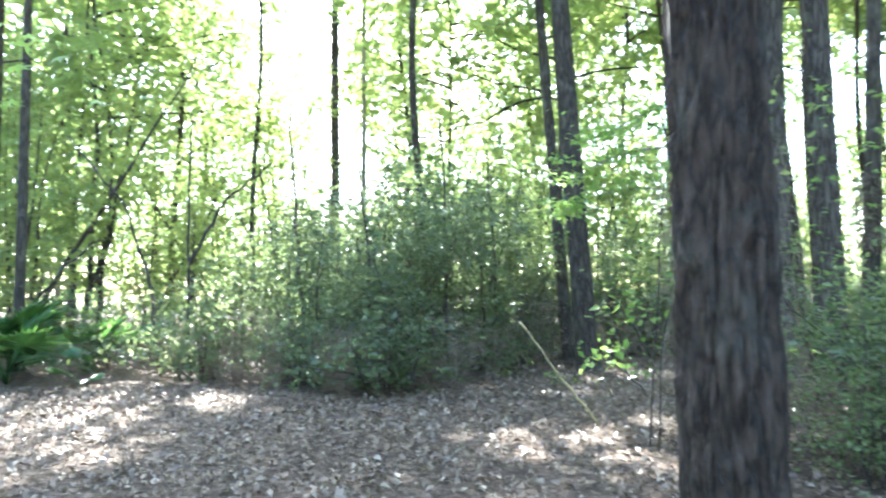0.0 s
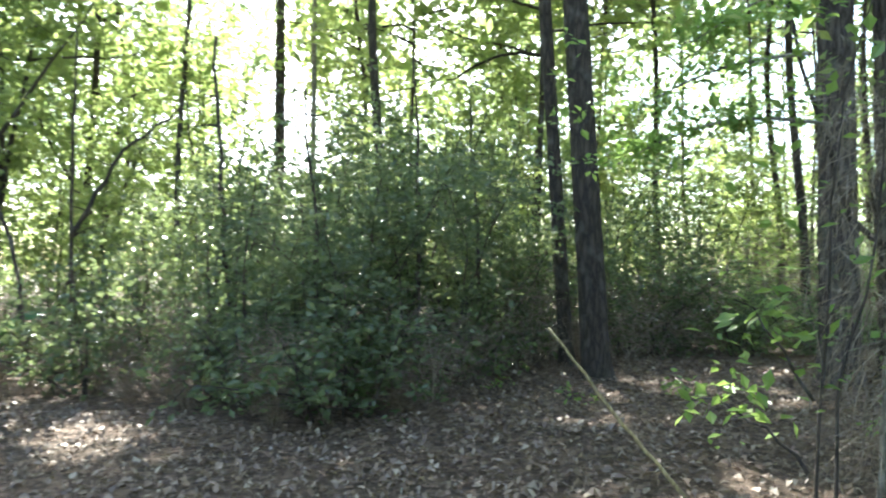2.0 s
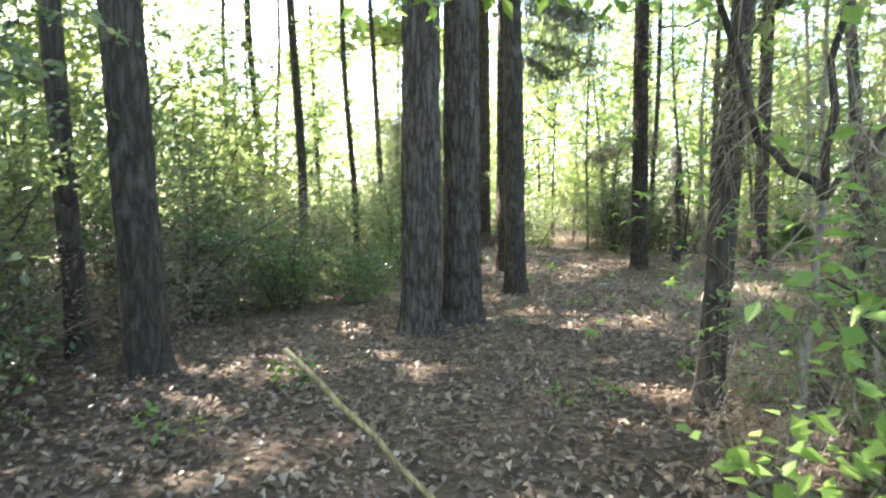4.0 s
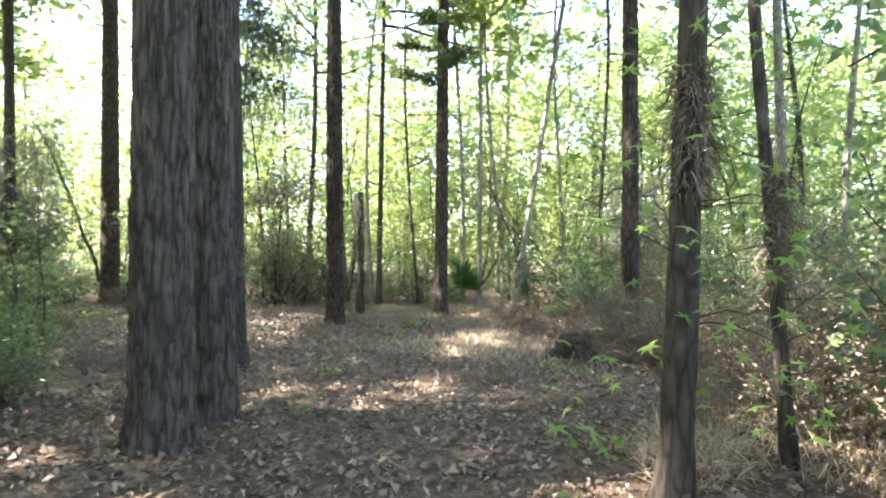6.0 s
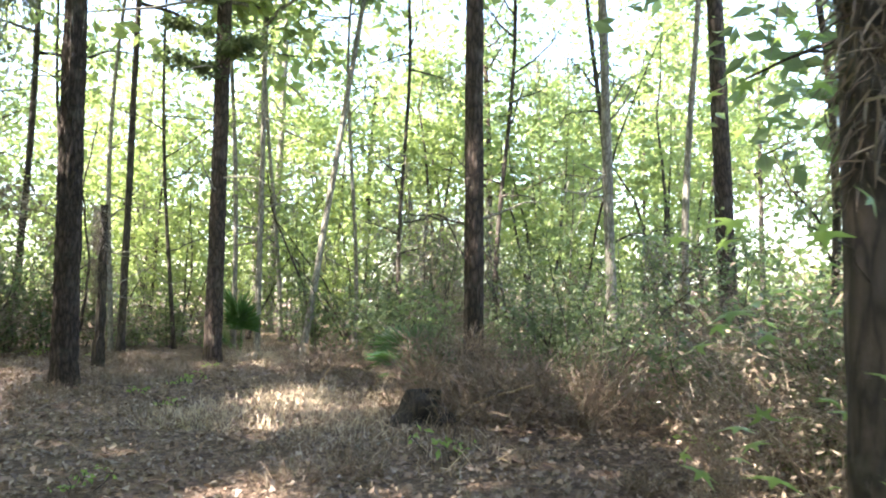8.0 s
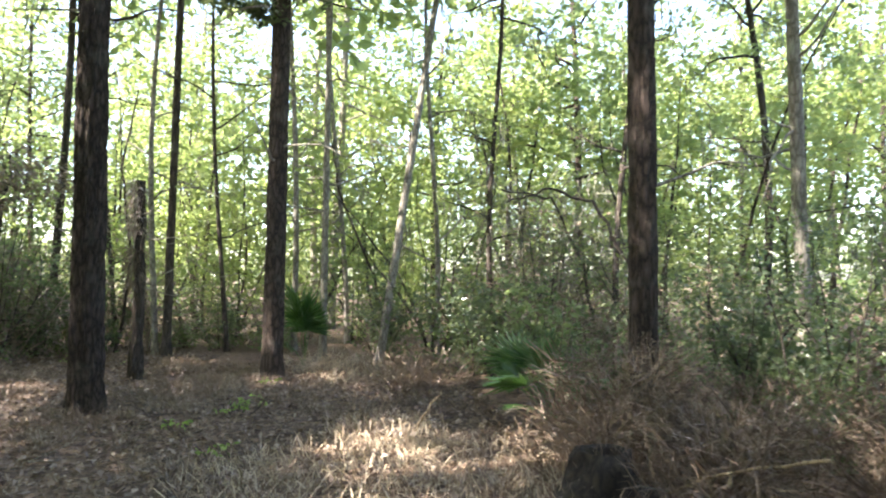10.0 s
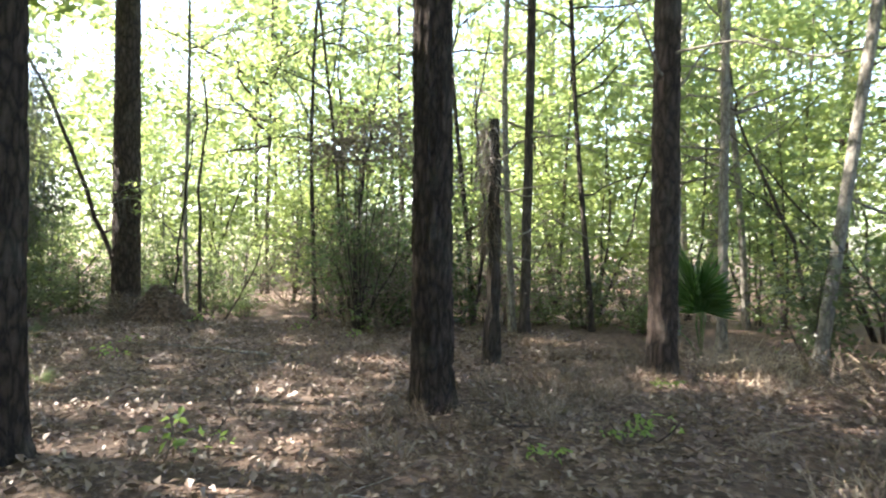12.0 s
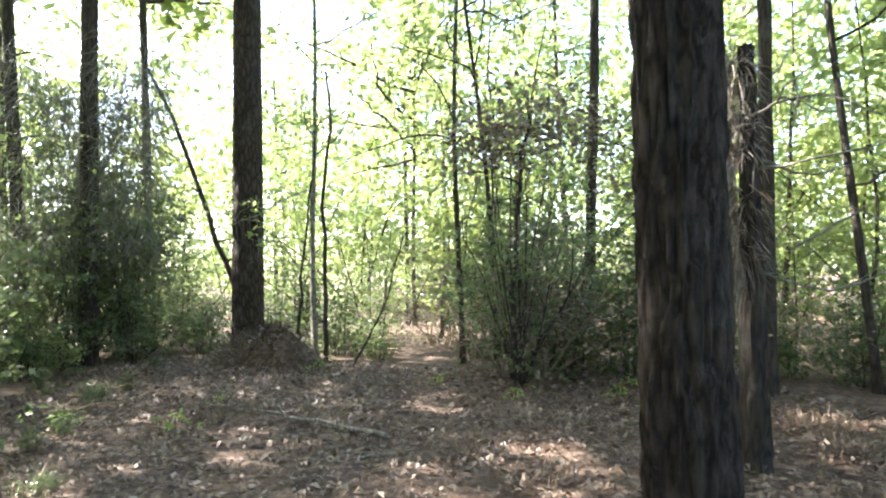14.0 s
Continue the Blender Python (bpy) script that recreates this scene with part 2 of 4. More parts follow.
CLEARING = [(-9, 2), (-8, 8.5), (-6, 9.7), (-3, 10.4), (-1.2, 9.8), (0.2, 8.9), (1.5, 9.7), (2.5, 12.0), (4, 13.2), (5.6, 13.0), (6.7, 12.9),
            (9, 13.2), (12, 16.0), (14.6, 18.8), (16.2, 20.0), (18.2, 22.0), (19.9, 22.4), (20.2, 18.6), (20.8, 15), (20.6, 12.2), (19.5, 11.2), (17.5, 8.2),
            (15.8, 7.7), (13.6, 7.6), (12, 7.4), (10.8, 6.4), (9, 5.2), (7.2, 5.6), (6.3, 6.6), (5.2, 6.0), (4.6, 4.5), (4.6, 0), (4, -6), (-5, -6)]
# openings in the leaf cover through which the sun reaches the ground: x, y, half widths
SUN_GAPS = [(2.7, 5.6, 0.8, 1.2), (-1.5, 6.1, 0.6, 0.9), (-2.7, 7.2, 0.9, 1.0), (0.8, 7.8, 0.25, 0.35), (3.5, 7.2, 0.25, 0.35), (12.1, 9.0, 1.4, 0.6), (8.56, 10.9, 0.25, 0.2), (7.6, 5.9, 0.7, 0.6),
            (15.9, 13.6, 0.35, 0.5), (17.15, 9.8, 0.4, 0.4), (16.3, 8.3, 0.7, 1.0), (14.05, 3.3, 0.4, 0.6), (14.0, 9.0, 0.35, 0.5), (16.7, 6.6, 0.9, 1.5), (18.2, 15.15, 0.35, 0.5), (19.4, 12.0, 0.6, 0.35),
            (16.6, 9.7, 0.5, 0.7), (17.15, 13.65, 0.35, 0.35), (16.1, 13.75, 0.25, 0.22), (20.4, 18.5, 0.4, 1.0), (15.95, 15.7, 0.3, 0.25)]
SUN_GAPS += [(rng.uniform(-4, 20), rng.uniform(2, 20), rng.uniform(0.12, 0.38), rng.uniform(0.08, 0.22)) for k in range(75)]
SUN_GAPS = [g for i, g in enumerate(SUN_GAPS) if i < 21 or not (6.2 < g[0] < 11.2 and 6.2 < g[1] < 8.8 or 9.8 < g[0] < 14.5 and 4.5 < g[1] < 8.2 or 13 < g[0] < 18 and 15.9 < g[1] < 20 or 14.6 < g[0] < 17 and 10 < g[1] < 12.6)]
SUN_GAPS += [(rng.uniform(-6, 9), rng.uniform(9.2, 17), rng.uniform(0.08, 0.25), rng.uniform(0.08, 0.25)) for k in range(80)]


def shades_gap(p, first=None):
    """Which of the places p (n x 3) stand between the sun and one of the openings."""
    p = np.asarray(p, float)
    gx = p[:, 0] - sun_dir.x / sun_dir.z * p[:, 2]
    gy = p[:, 1] - sun_dir.y / sun_dir.z * p[:, 2]
    bad = np.zeros(len(p), bool)
    for x, y, a, b in SUN_GAPS[:first]:
        bad |= ((gx - x) / (a + 0.2)) ** 2 + ((gy - y) / (b + 0.2)) ** 2 < 1
    dapple = np.sin(gx * 5.3 + 1.7 * np.sin(gy * 3.9)) * np.sin(gy * 6.7 + 1.3 * np.sin(gx * 4.3 + 1))
    return bad & (dapple < 0.42)


# ---- ground: one sheet to the horizon ----
def build_ground():
    xs = np.concatenate([[-900, -300, -120, -60, -35], np.arange(-20, 45.01, 0.4), [60, 90, 150, 320, 900]])
    ys = np.concatenate([[-900, -300, -100, -40, -20], np.arange(-10, 40.01, 0.4), [55, 90, 150, 320, 900]])
    v = [(x, y, ground_z(x, y) if -20 <= x <= 45 and -10 <= y <= 40 else 0.0) for y in ys for x in xs]
    w = len(xs)
    f = [[j * w + i, j * w + i + 1, (j + 1) * w + i + 1, (j + 1) * w + i] for j in range(len(ys) - 1) for i in range(w - 1)]
    s = Shape()
    s.add(v, f)
    tagged(new("ground", s.mesh("ground", SOIL, True)), "brown forest floor of soil and trodden leaf litter", "ground", kind="structure")


build_ground()


# ---- trees ----
def trunk_mesh(dia, height, lean=(0, 0), sides=20, rings=40, rough=0.02, flare=0.35, mat=PINE, bend=0.0, seed=0.0):
    """A tapered trunk; near ones carry bark plates between furrows, up to 6 m."""
    s = Shape()
    plates = rings > 100
    if plates:
        zs = np.concatenate([[-0.15], np.linspace(0, 5.0, rings - 24), np.linspace(5.2, height, 24)])
    else:
        zs = np.concatenate([[-0.15], np.linspace(0, 1, rings) ** 1.25 * height])
    th = np.arange(sides) * 2 * math.pi / sides
    v = []
    for z in zs:
        k = max(z, 0)
        r0 = dia / 2 * (1 - 0.5 * k / height) * (1 + flare * math.exp(-k / 0.16))
        cx, cy = lean[0] * k + bend * math.sin(k * 0.55 + seed), lean[1] * k + bend * math.cos(k * 0.43 + seed)
        for t in th:
            c, d = math.cos(t), math.sin(t)
            if plates and k < 6:
                w = 0.5 * noise.noise((c * 3, d * 3, k * 2 + seed))
                f = noise.voronoi((c * dia * 12 + w, d * dia * 12, k * 2.3 + seed + 2 * w))[0]
                r = r0 + rough * (min(1.0, (f[1] - f[0]) * 4.5) - 0.75) + 0.35 * rough * noise.cell((c * dia * 12 + w, d * dia * 12, k * 2.3 + seed + 2 * w)) + 0.2 * rough * noise.noise((c * dia * 40, d * dia * 40, k * 14))
            else:
                n1 = noise.noise((c * dia * 16, d * dia * 16, k * 1.6 + seed))
                r = r0 + rough * (min(1, abs(n1) * 3.2) - 0.7)
            r += flare * 0.06 * math.exp(-k / 0.2) * math.cos(5 * t + seed)
            v.append((cx + r * c, cy + r * d, z))
    n = len(zs)
    f = [[i * sides + j, i * sides + (j + 1) % sides, (i + 1) * sides + (j + 1) % sides, (i + 1) * sides + j] for i in range(n - 1) for j in range(sides)]
    f.append([(n - 1) * sides + j for j in range(sides)])
    s.add(v, f)
    return s.mesh("trunk", mat, True)


def limb_path(start, yaw, rise, length, steps=7, wander=0.12):
    p, out = np.array(start, float), [np.array(start, float)]
    for i in range(steps):
        yaw += rng.normal(0, wander * 2)
        rise += rng.normal(0, wander)
        p = p + length / steps * np.array([math.cos(yaw) * math.cos(rise), math.sin(yaw) * math.cos(rise), math.sin(rise)])
        out.append(p.copy())
    return np.array(out)


def tall_tree(x, y, dia, height=19.0, lean=(0, 0), kind="pine", near=False, crown_from=0.55, crown_r=4.6, leaves=3000, leaf=0.36, stubs=0, mat=PINE, bend=0.0, label="", close=False):
    z = ground_z(x, y)
    label = label or ("tall straight pine with furrowed plated bark" if kind == "pine" else "tall slender hardwood tree with a leafy crown")
    t = thing("pine_tree" if kind == "pine" else "hardwood_tree", (x, y, z), label, "tree", "trees of the wood")
    seed = x * 3.7 + y
    part("trunk", trunk_mesh(dia, height, lean, (96 if close else 56) if near else 12, (250 if close else 170) if near else 26, (0.028 if close else 0.016) if near else 0.012, 0.3, mat, bend, seed), t)
    br, lf = Shape(), []
    for k in range(16):
        h = height * (crown_from + (0.97 - crown_from) * (k + 0.5) / 16)
        c = np.array([lean[0] * h + bend * math.sin(h * 0.55 + seed), lean[1] * h + bend * math.cos(h * 0.43 + seed), h])
        path = limb_path(c, rng.uniform(0, 6.28), rng.uniform(0.0, 0.5), crown_r * rng.uniform(0.6, 1.1) * (1.1 - 0.5 * k / 16))
        br.tube(path, np.linspace(0.05, 0.012, len(path)), 5)
        m = leaves // 16
        tufts = path[rng.integers(2, len(path), 9)] + rng.normal(0, 0.5, (9, 3))
        lf.append(tufts[rng.integers(0, 9, m)] + rng.normal(0, 0.3, (m, 3)) * [1, 1, 0.65])
    tagged(part("crown_framework", br.mesh("crown_framework", mat, True), t), kind="stuff")
    lf = np.concatenate(lf)
    lf = lf[~shades_gap(lf + [x, y, z])]
    if len(lf):
        s = Shape()
        s.leaves(lf, leaf, 0.5, 0.5)
        tagged(part("crown", s.mesh("crown", LEAF_MID if kind == "pine" else LEAF_LIGHT), t), kind="stuff")
    for k in range(stubs):
        h = rng.uniform(2.2, height * 0.4)
        c = np.array([lean[0] * h, lean[1] * h, h])
        path = limb_path(c, rng.uniform(0, 6.28), rng.uniform(-0.3, 0.4), rng.uniform(0.5, 1.6), 6, 0.2)
        s = Shape()
        s.tube(path, np.linspace(0.022, 0.006, len(path)), 5)
        part("dead_branch", s.mesh("dead_branch", GREY, True), t)
    return t


def leafy_thing(name, label, category, group, height, stems, splay, leaf, per_twig, twigs, leaf_mat, wood, stem_r=0.012, low=0.15, aspect=0.5, clump=0.13, reach=0.5):
    """Many-stemmed shrub or sapling: bent stems, side twigs, single leaves."""
    t = thing(name, (0, 0, -60), label, category, group)
    at, twig_s = [], Shape()
    for k in range(stems):
        wood_s = Shape()
        yaw, h = rng.uniform(0, 6.28), height * rng.uniform(0.6, 1.0)
        off = np.array([math.cos(yaw), math.sin(yaw), 0]) * rng.uniform(0, 0.25) * min(1.0, splay * 2)
        path = limb_path(off - [0, 0, 0.08], yaw, math.pi / 2 - rng.uniform(0, splay), h, 8, 0.15)
        wood_s.tube(path, np.linspace(stem_r * h ** 0.5, 0.004, len(path)), 4)
        for j in range(twigs):
            u = rng.uniform(low, 1.0) * (len(path) - 1)
            i = min(int(u), len(path) - 2)
            c = path[i] + (path[i + 1] - path[i]) * (u - i)
            tw = limb_path(c, rng.uniform(0, 6.28), rng.uniform(-0.2, 0.6), reach * rng.uniform(0.5, 1.2) * (1.15 - 0.5 * u / len(path)), 2, 0.25)
            if j % 4 == 0:
                twig_s.tube(tw, np.linspace(0.006, 0.002, len(tw)), 3)
            knots = 3
            i, w = rng.integers(0, len(tw) - 1, knots), rng.uniform(0.2, 1, (knots, 1))
            spray = tw[i] + (tw[i + 1] - tw[i]) * w + rng.normal(0, clump, (knots, 3))
            m = int(per_twig * rng.uniform(0.3, 1.7))
            at.append(spray[rng.integers(0, knots, m)] + rng.normal(0, clump * 0.48, (m, 3)) * [1, 1, 0.5])
        part("stem", wood_s.mesh("stem", wood, True), t)
    at = np.concatenate(at)
    at = at[at[:, 2] > 0.05]
    s = Shape()
    s.leaves(at, leaf, aspect, 0.45)
    tagged(part("twigwork", twig_s.mesh("twigwork", wood), t), kind="stuff")
    tagged(part("foliage", s.mesh("foliage", leaf_mat), t), kind="stuff")
    return t


# stock of plants, each copied to many places and then taken away
def stock():
    out = {}
    out["tall"] = [leafy_thing("shrub", "tall dense evergreen shrub with small glossy leaves", "shrub", "undergrowth shrubs", h, n, 0.55, 0.085, 13, 24, m, DARK, clump=0.15, reach=1.05, low=0.08, aspect=0.55)
                   for h, n, m in ((4.2, 6, LEAF_DARK), (3.6, 6, LEAF_MID), (4.8, 6, LEAF_MID))]
    out["dense"] = [leafy_thing("shrub", "tall dense dark evergreen shrub in deep shade", "shrub", "undergrowth shrubs", h, 6, 0.55, 0.085, 24, 24, m, DARK, clump=0.15, reach=1.05, low=0.08, aspect=0.55)
                    for h, m in ((4.2, LEAF_DARK), (3.6, LEAF_DARK), (4.8, LEAF_MID))]
    out["low"] = [leafy_thing("shrub", "low spreading leafy shrub on the forest floor", "shrub", "undergrowth shrubs", h, n, 0.75, 0.08, 15, 18, m, DARK, clump=0.12, reach=0.6, low=0.03, aspect=0.55)
                  for h, n, m in ((1.7, 7, LEAF_DARK), (1.3, 7, LEAF_MID), (2.0, 7, LEAF_DARK))]
    out["sapling"] = [leafy_thing("sapling", "slender young hardwood with yellow-green leaves", "sapling", "young trees", h, n, 0.34, 0.095, 34, 36, m, DARK, 0.016, 0.16, 0.62, 0.17, 1.3)
                      for h, n, m in ((7.0, 2, LEAF_LIGHT), (6.0, 3, LEAF_LIGHT), (9.0, 2, LEAF_LIGHT))]
    out["dry"] = [leafy_thing("shrub", "brown half-dead shrub tangled with dry vine", "shrub", "undergrowth shrubs", h, n, 0.6, 0.06, 12, 30, VINE, VINE, clump=0.16, reach=0.8, low=0.05, aspect=0.4)
                  for h, n in ((2.0, 7), (1.5, 7), (2.6, 7))]
    out["brown"] = [leafy_thing("shrub", "dark brown dead brush matted near the ground", "shrub", "undergrowth shrubs", h, 8, 0.8, 0.06, 13, 30, BROWN, BROWN, clump=0.16, reach=0.7, low=0.04, aspect=0.4)
                    for h in (2.0, 1.5, 2.4)]
    out["mid"] = [leafy_thing("young_tree", "young hardwood tree leafy from top to bottom", "tree", "young trees", h, 3, 0.34, 0.16, 32, 34, LEAF_LIGHT, DARK, 0.022, 0.2, 0.62, 0.3, 2.3)
                  for h in (9.0, 11.0, 12.5)]
    return out


STOCK = stock()


def forget(ob):
    for o in (*ob.children_recursive, ob):
        bpy.data.objects.remove(o)


# the trees that the path passes
tall_tree(2.81, 2.49, 0.33, 18, near=True, close=True)
tall_tree(3.82, 11.64, 0.38, 17, (-0.05, -0.02), near=True, crown_from=0.4, mat=DARK, label="dark leaning forest tree wrapped in shade")
tall_tree(3.65, 12.75, 0.23, 14, (-0.06, -0.05), kind="hardwood", mat=DARK)
tall_tree(6.75, 11.05, 0.46, 21, (0.012, 0), near=True, close=True, mat=PINE_GREY, label="large pine with grey plated bark, twin of another")
tall_tree(7.6, 11.12, 0.47, 21, (0.004, 0.006), near=True, close=True, mat=PINE_GREY, label="large pine with grey plated bark, twin of another")
tall_tree(10.1, 12.06, 0.36, 15, (-0.01, 0.01), kind="hardwood", mat=DARK)
tall_tree(15.0, 12.18, 0.345, 20, (0.004, 0.004), near=True, close=True, stubs=2)
leafy_pine = tall_tree(17.35, 10.35, 0.31, 19, (0.0, -0.012), near=True, stubs=4)
tall_tree(12.7, 6.75, 0.27, 18, (0.0, -0.004), near=True, stubs=2)
tall_tree(20.2, 20.6, 0.55, 20, near=True)
tall_tree(18.3, 22.2, 0.3, 17, (0.01, 0.02), mat=DARK, near=True, label="dark tree at the edge of a mossy thicket")
tall_tree(17.9, 23.4, 0.24, 15, (-0.04, 0.03), kind="hardwood", mat=DARK)
mossy_pine = tall_tree(12.77, 14.27, 0.30, 18, near=True)
tall_tree(14.23, 1.6, 0.33, 18, (-0.03, 0.05), stubs=4)
tall_tree(18.1, 8.7, 0.15, 15, (0.12, -0.165), kind="hardwood", mat=GREY, label="slim pale-barked tree leaning to one side")
tall_tree(14.05, 3.96, 0.19, 12, (0.0, 0.02), kind="hardwood", mat=GREY, stubs=6, leaves=900)
tall_tree(19.4, 9.6, 0.14, 13, (0.0, -0.01), kind="hardwood", mat=GREY, stubs=4, leaves=1200)
tall_tree(20.3, 12.5, 0.17, 14, (0.0, -0.02), kind="hardwood", mat=DARK, stubs=3)
tall_tree(20.7, 24.1, 0.2, 13, (0.0, 0.05), kind="hardwood", mat=DARK)


# ---- scatter: undergrowth outside the clearing, woods behind ----
KEEP = [(3.82, 11.64, 0.7), (3.74, 12.95, 0.5), (10.1, 12.06, 0.7), (17.35, 10.35, 0.9), (12.7, 6.75, 0.6), (18.1, 8.7, 0.6), (20.2, 20.6, 1.0), (13.69, 7.39, 0.9),
        (6.08, 7.47, 0.9), (6.77, 6.58, 0.6), (4.1, 6.5, 1.3), (3.4, 6.0, 1.2), (2.81, 2.49, 0.6), (-1.3, 12, 0.5), (18.3, 10.0, 0.8), (11.4, 7.7, 0.7), (-4.05, 9.9, 0.6), (19.4, 9.6, 0.6), (18.3, 22.2, 0.5), (-7.2, 10.6, 0.9), (-5.6, 10.5, 0.9), (-8.6, 10.3, 0.9), (-6.4, 11.6, 0.7)]


def in_sky_window(x, y):
    """The gap in the wood through which the sky shows at the start of the walk."""
    return abs(math.degrees(math.atan2(-(x - 1.9), y - 2)) - 13) < 4.5 and y > 12.5


def scatter():
    placed = list(KEEP)

    def free(x, y, d):
        return all((x - a) ** 2 + (y - b) ** 2 > max(d, e) ** 2 for a, b, e in placed)
    count = {"tall": 0, "low": 0, "sapling": 0, "dry": 0, "mid": 0}
    for k in range(16000):
        x, y = rng.uniform(-20, 38), rng.uniform(-7, 34)
        if inside(x, y, CLEARING):
            continue
        d = edge_distance(x, y, CLEARING)
        west = x < 6.5
        if d < 0.3 or (y < 2.5 and x < 11) or (x < -6 and y < 6) or (x < -13 and y < 9) or (x > 30 and y < 3):
            continue
        if d < 1.5:
            kind, gap = ("low" if rng.random() < (0.7 if west else 0.75) else "tall"), (0.85 if west else 0.95)
        elif d < 6:
            r = rng.random()
            kind, gap = ("tall" if r < (0.62 if west else 0.5) else "low" if r < (0.7 if west else 0.72) else "sapling"), (1.2 if west else 1.3)
            if rng.random() < (0.24 if west else 0.48) and kind != "sapling":
                kind = "dry"
        elif d < 16:
            r = rng.random()
            kind, gap = ("sapling" if r < 0.4 else "tall" if r < 0.62 else "mid" if west or (d > 9 and r < 0.78 and y > 9) else "low"), (2.3 if west else 3.0)
        else:
            continue
        if (y < 2 and x < 6) or (y < 0):
            gap = max(gap, 2.6)
        if not free(x, y, gap):
            continue
        high = {"tall": 3.8, "sapling": 6.5, "mid": 9.0}.get(kind, 0)
        if high and shades_gap([(x + a, y + b, z) for z in np.arange(0.8, high, 0.6) for a, b in ((0, 0), (0.6, 0), (-0.6, 0), (1.3, 0), (-1.3, 0))], 21).any():
            continue
        if in_sky_window(x, y) and kind in ("mid", "sapling"):
            kind = "tall"
        if kind == "mid" and d < 4:
            kind = "sapling"
        if count[kind] >= {"tall": 100, "low": 80, "sapling": 76, "dry": 85, "mid": 46}[kind]:
            continue
        count[kind] += 1
        placed.append((x, y, gap))
        ob = STOCK["dense" if kind == "tall" and west and rng.random() < 0.55 else kind][rng.integers(0, 3)]
        put(ob, x, y, rng.uniform(0, 360), rng.uniform(0.55, 1.3))


scatter()
for bx, by, bs in ((-8.5, 20.5, 0.8), (-11.5, 19.0, 0.8), (-13.5, 21.0, 1.1), (-6.8, 22.5, 1.1), (0.3, 21.5, 0.7), (2.6, 22.5, 0.9), (5.2, 20.6, 0.6), (7.6, 21.2, 0.62), (4.4, 22.8, 0.8), (-4.9, 21.5, 0.7), (20.0, -1.0, 1.0), (22.0, 2.0, 1.0), (24.0, 5.0, 1.1), (25.0, 0.0, 1.1), (23.0, -4.0, 1.2), (28.5, 3.0, 1.3), (29.0, 16.0, 1.2), (26.5, 13.0, 1.0), (27.5, 20.0, 1.1), (31.0, 7.0, 1.3),
                   (6.4, 22.8, 0.8), (9.0, 20.5, 0.6), (10.8, 22.0, 0.65), (12.2, 24.0, 0.8), (8.4, 25.6, 0.9), (4.4, 25.5, 1.0)):
    put(STOCK["mid"][rng.integers(0, 3)], bx, by, rng.uniform(0, 360), bs)
for bx, by, bs in ((20.3, 15.5, 0.95), (20.8, 14.9, 0.7), (18.9, 5.6, 0.9), (16.6, 4.4, 0.8),
                   (22.6, 17.0, 0.8)):
    put(STOCK["tall"][rng.choice([0, 0, 1])], bx, by, rng.uniform(0, 360), bs)
for bx, by, bs in ((20.4, 15.3, 1.25), (20.7, 15.9, 1.3), (18.6, 5.9, 1.3), (19.6, 5.2, 1.4), (17.2, 5.3, 1.1), (21.5, 13.2, 1.0)):
    put(STOCK["dry"][rng.integers(0, 3)], bx, by, rng.uniform(0, 360), bs)
for bx, by, bs in ((8.2, 5.0, 0.7), (9.2, 4.4, 0.8), (10.2, 4.9, 0.7), (9.9, 3.8, 0.9), (8.7, 3.4, 0.9), (11.2, 4.3, 0.8), (12.1, 5.2, 0.6), (12.6, 3.8, 0.8), (7.5, 4.2, 0.8), (6.5, 4.6, 0.7), (13.2, 5.6, 0.6), (5.7, 4.0, 0.7), (7.7, 6.0, 0.7), (8.3, 6.2, 0.6), (7.2, 5.4, 0.8)):
    put(STOCK[("tall", "brown", "dry", "brown", "dry")[rng.integers(0, 5)]][rng.integers(0, 3)], bx, by, rng.uniform(0, 360), bs)
for bx, by, bs in ((11.75, 7.1, 0.42), (12.2, 6.7, 0.5), (11.1, 6.7, 0.45), (12.0, 7.5, 0.35), (10.6, 6.3, 0.45), (13.0, 6.9, 0.5), (12.4, 7.3, 0.4), (5.0, 5.6, 0.5), (5.6, 6.3, 0.45), (4.9, 6.9, 0.3), (7.4, 7.0, 0.35)):
    put(STOCK["brown"][rng.integers(0, 3)], bx, by, rng.uniform(0, 360), bs)
for bx, by, bs in ((-0.6, 10.6, 0.8), (0.4, 9.9, 0.65), (1.3, 10.6, 0.75), (0.2, 11.6, 0.95), (-1.2, 11.4, 0.85), (2.4, 13.3, 0.8), (1.0, 13.0, 1.1),
                   (4.9, 14.6, 0.8), (6.2, 14.8, 0.9), (-1.9, 13.0, 0.9)):
    put(STOCK["dense"][rng.choice([0, 0, 1])], bx, by, rng.uniform(0, 360), bs)
for bx, by, bs in ((19.3, 22.9, 0.9), (18.5, 23.0, 0.9), (20.1, 24.1, 1.0), (17.4, 23.0, 0.7), (16.6, 22.0, 0.6), (16.0, 23.4, 0.8), (15.4, 21.2, 0.5), (18.9, 21.9, 0.7), (18.0, 22.2, 0.9), (19.8, 23.2, 1.0)):
    put(STOCK["dense"][rng.integers(0, 2)], bx, by, rng.uniform(0, 360), bs)


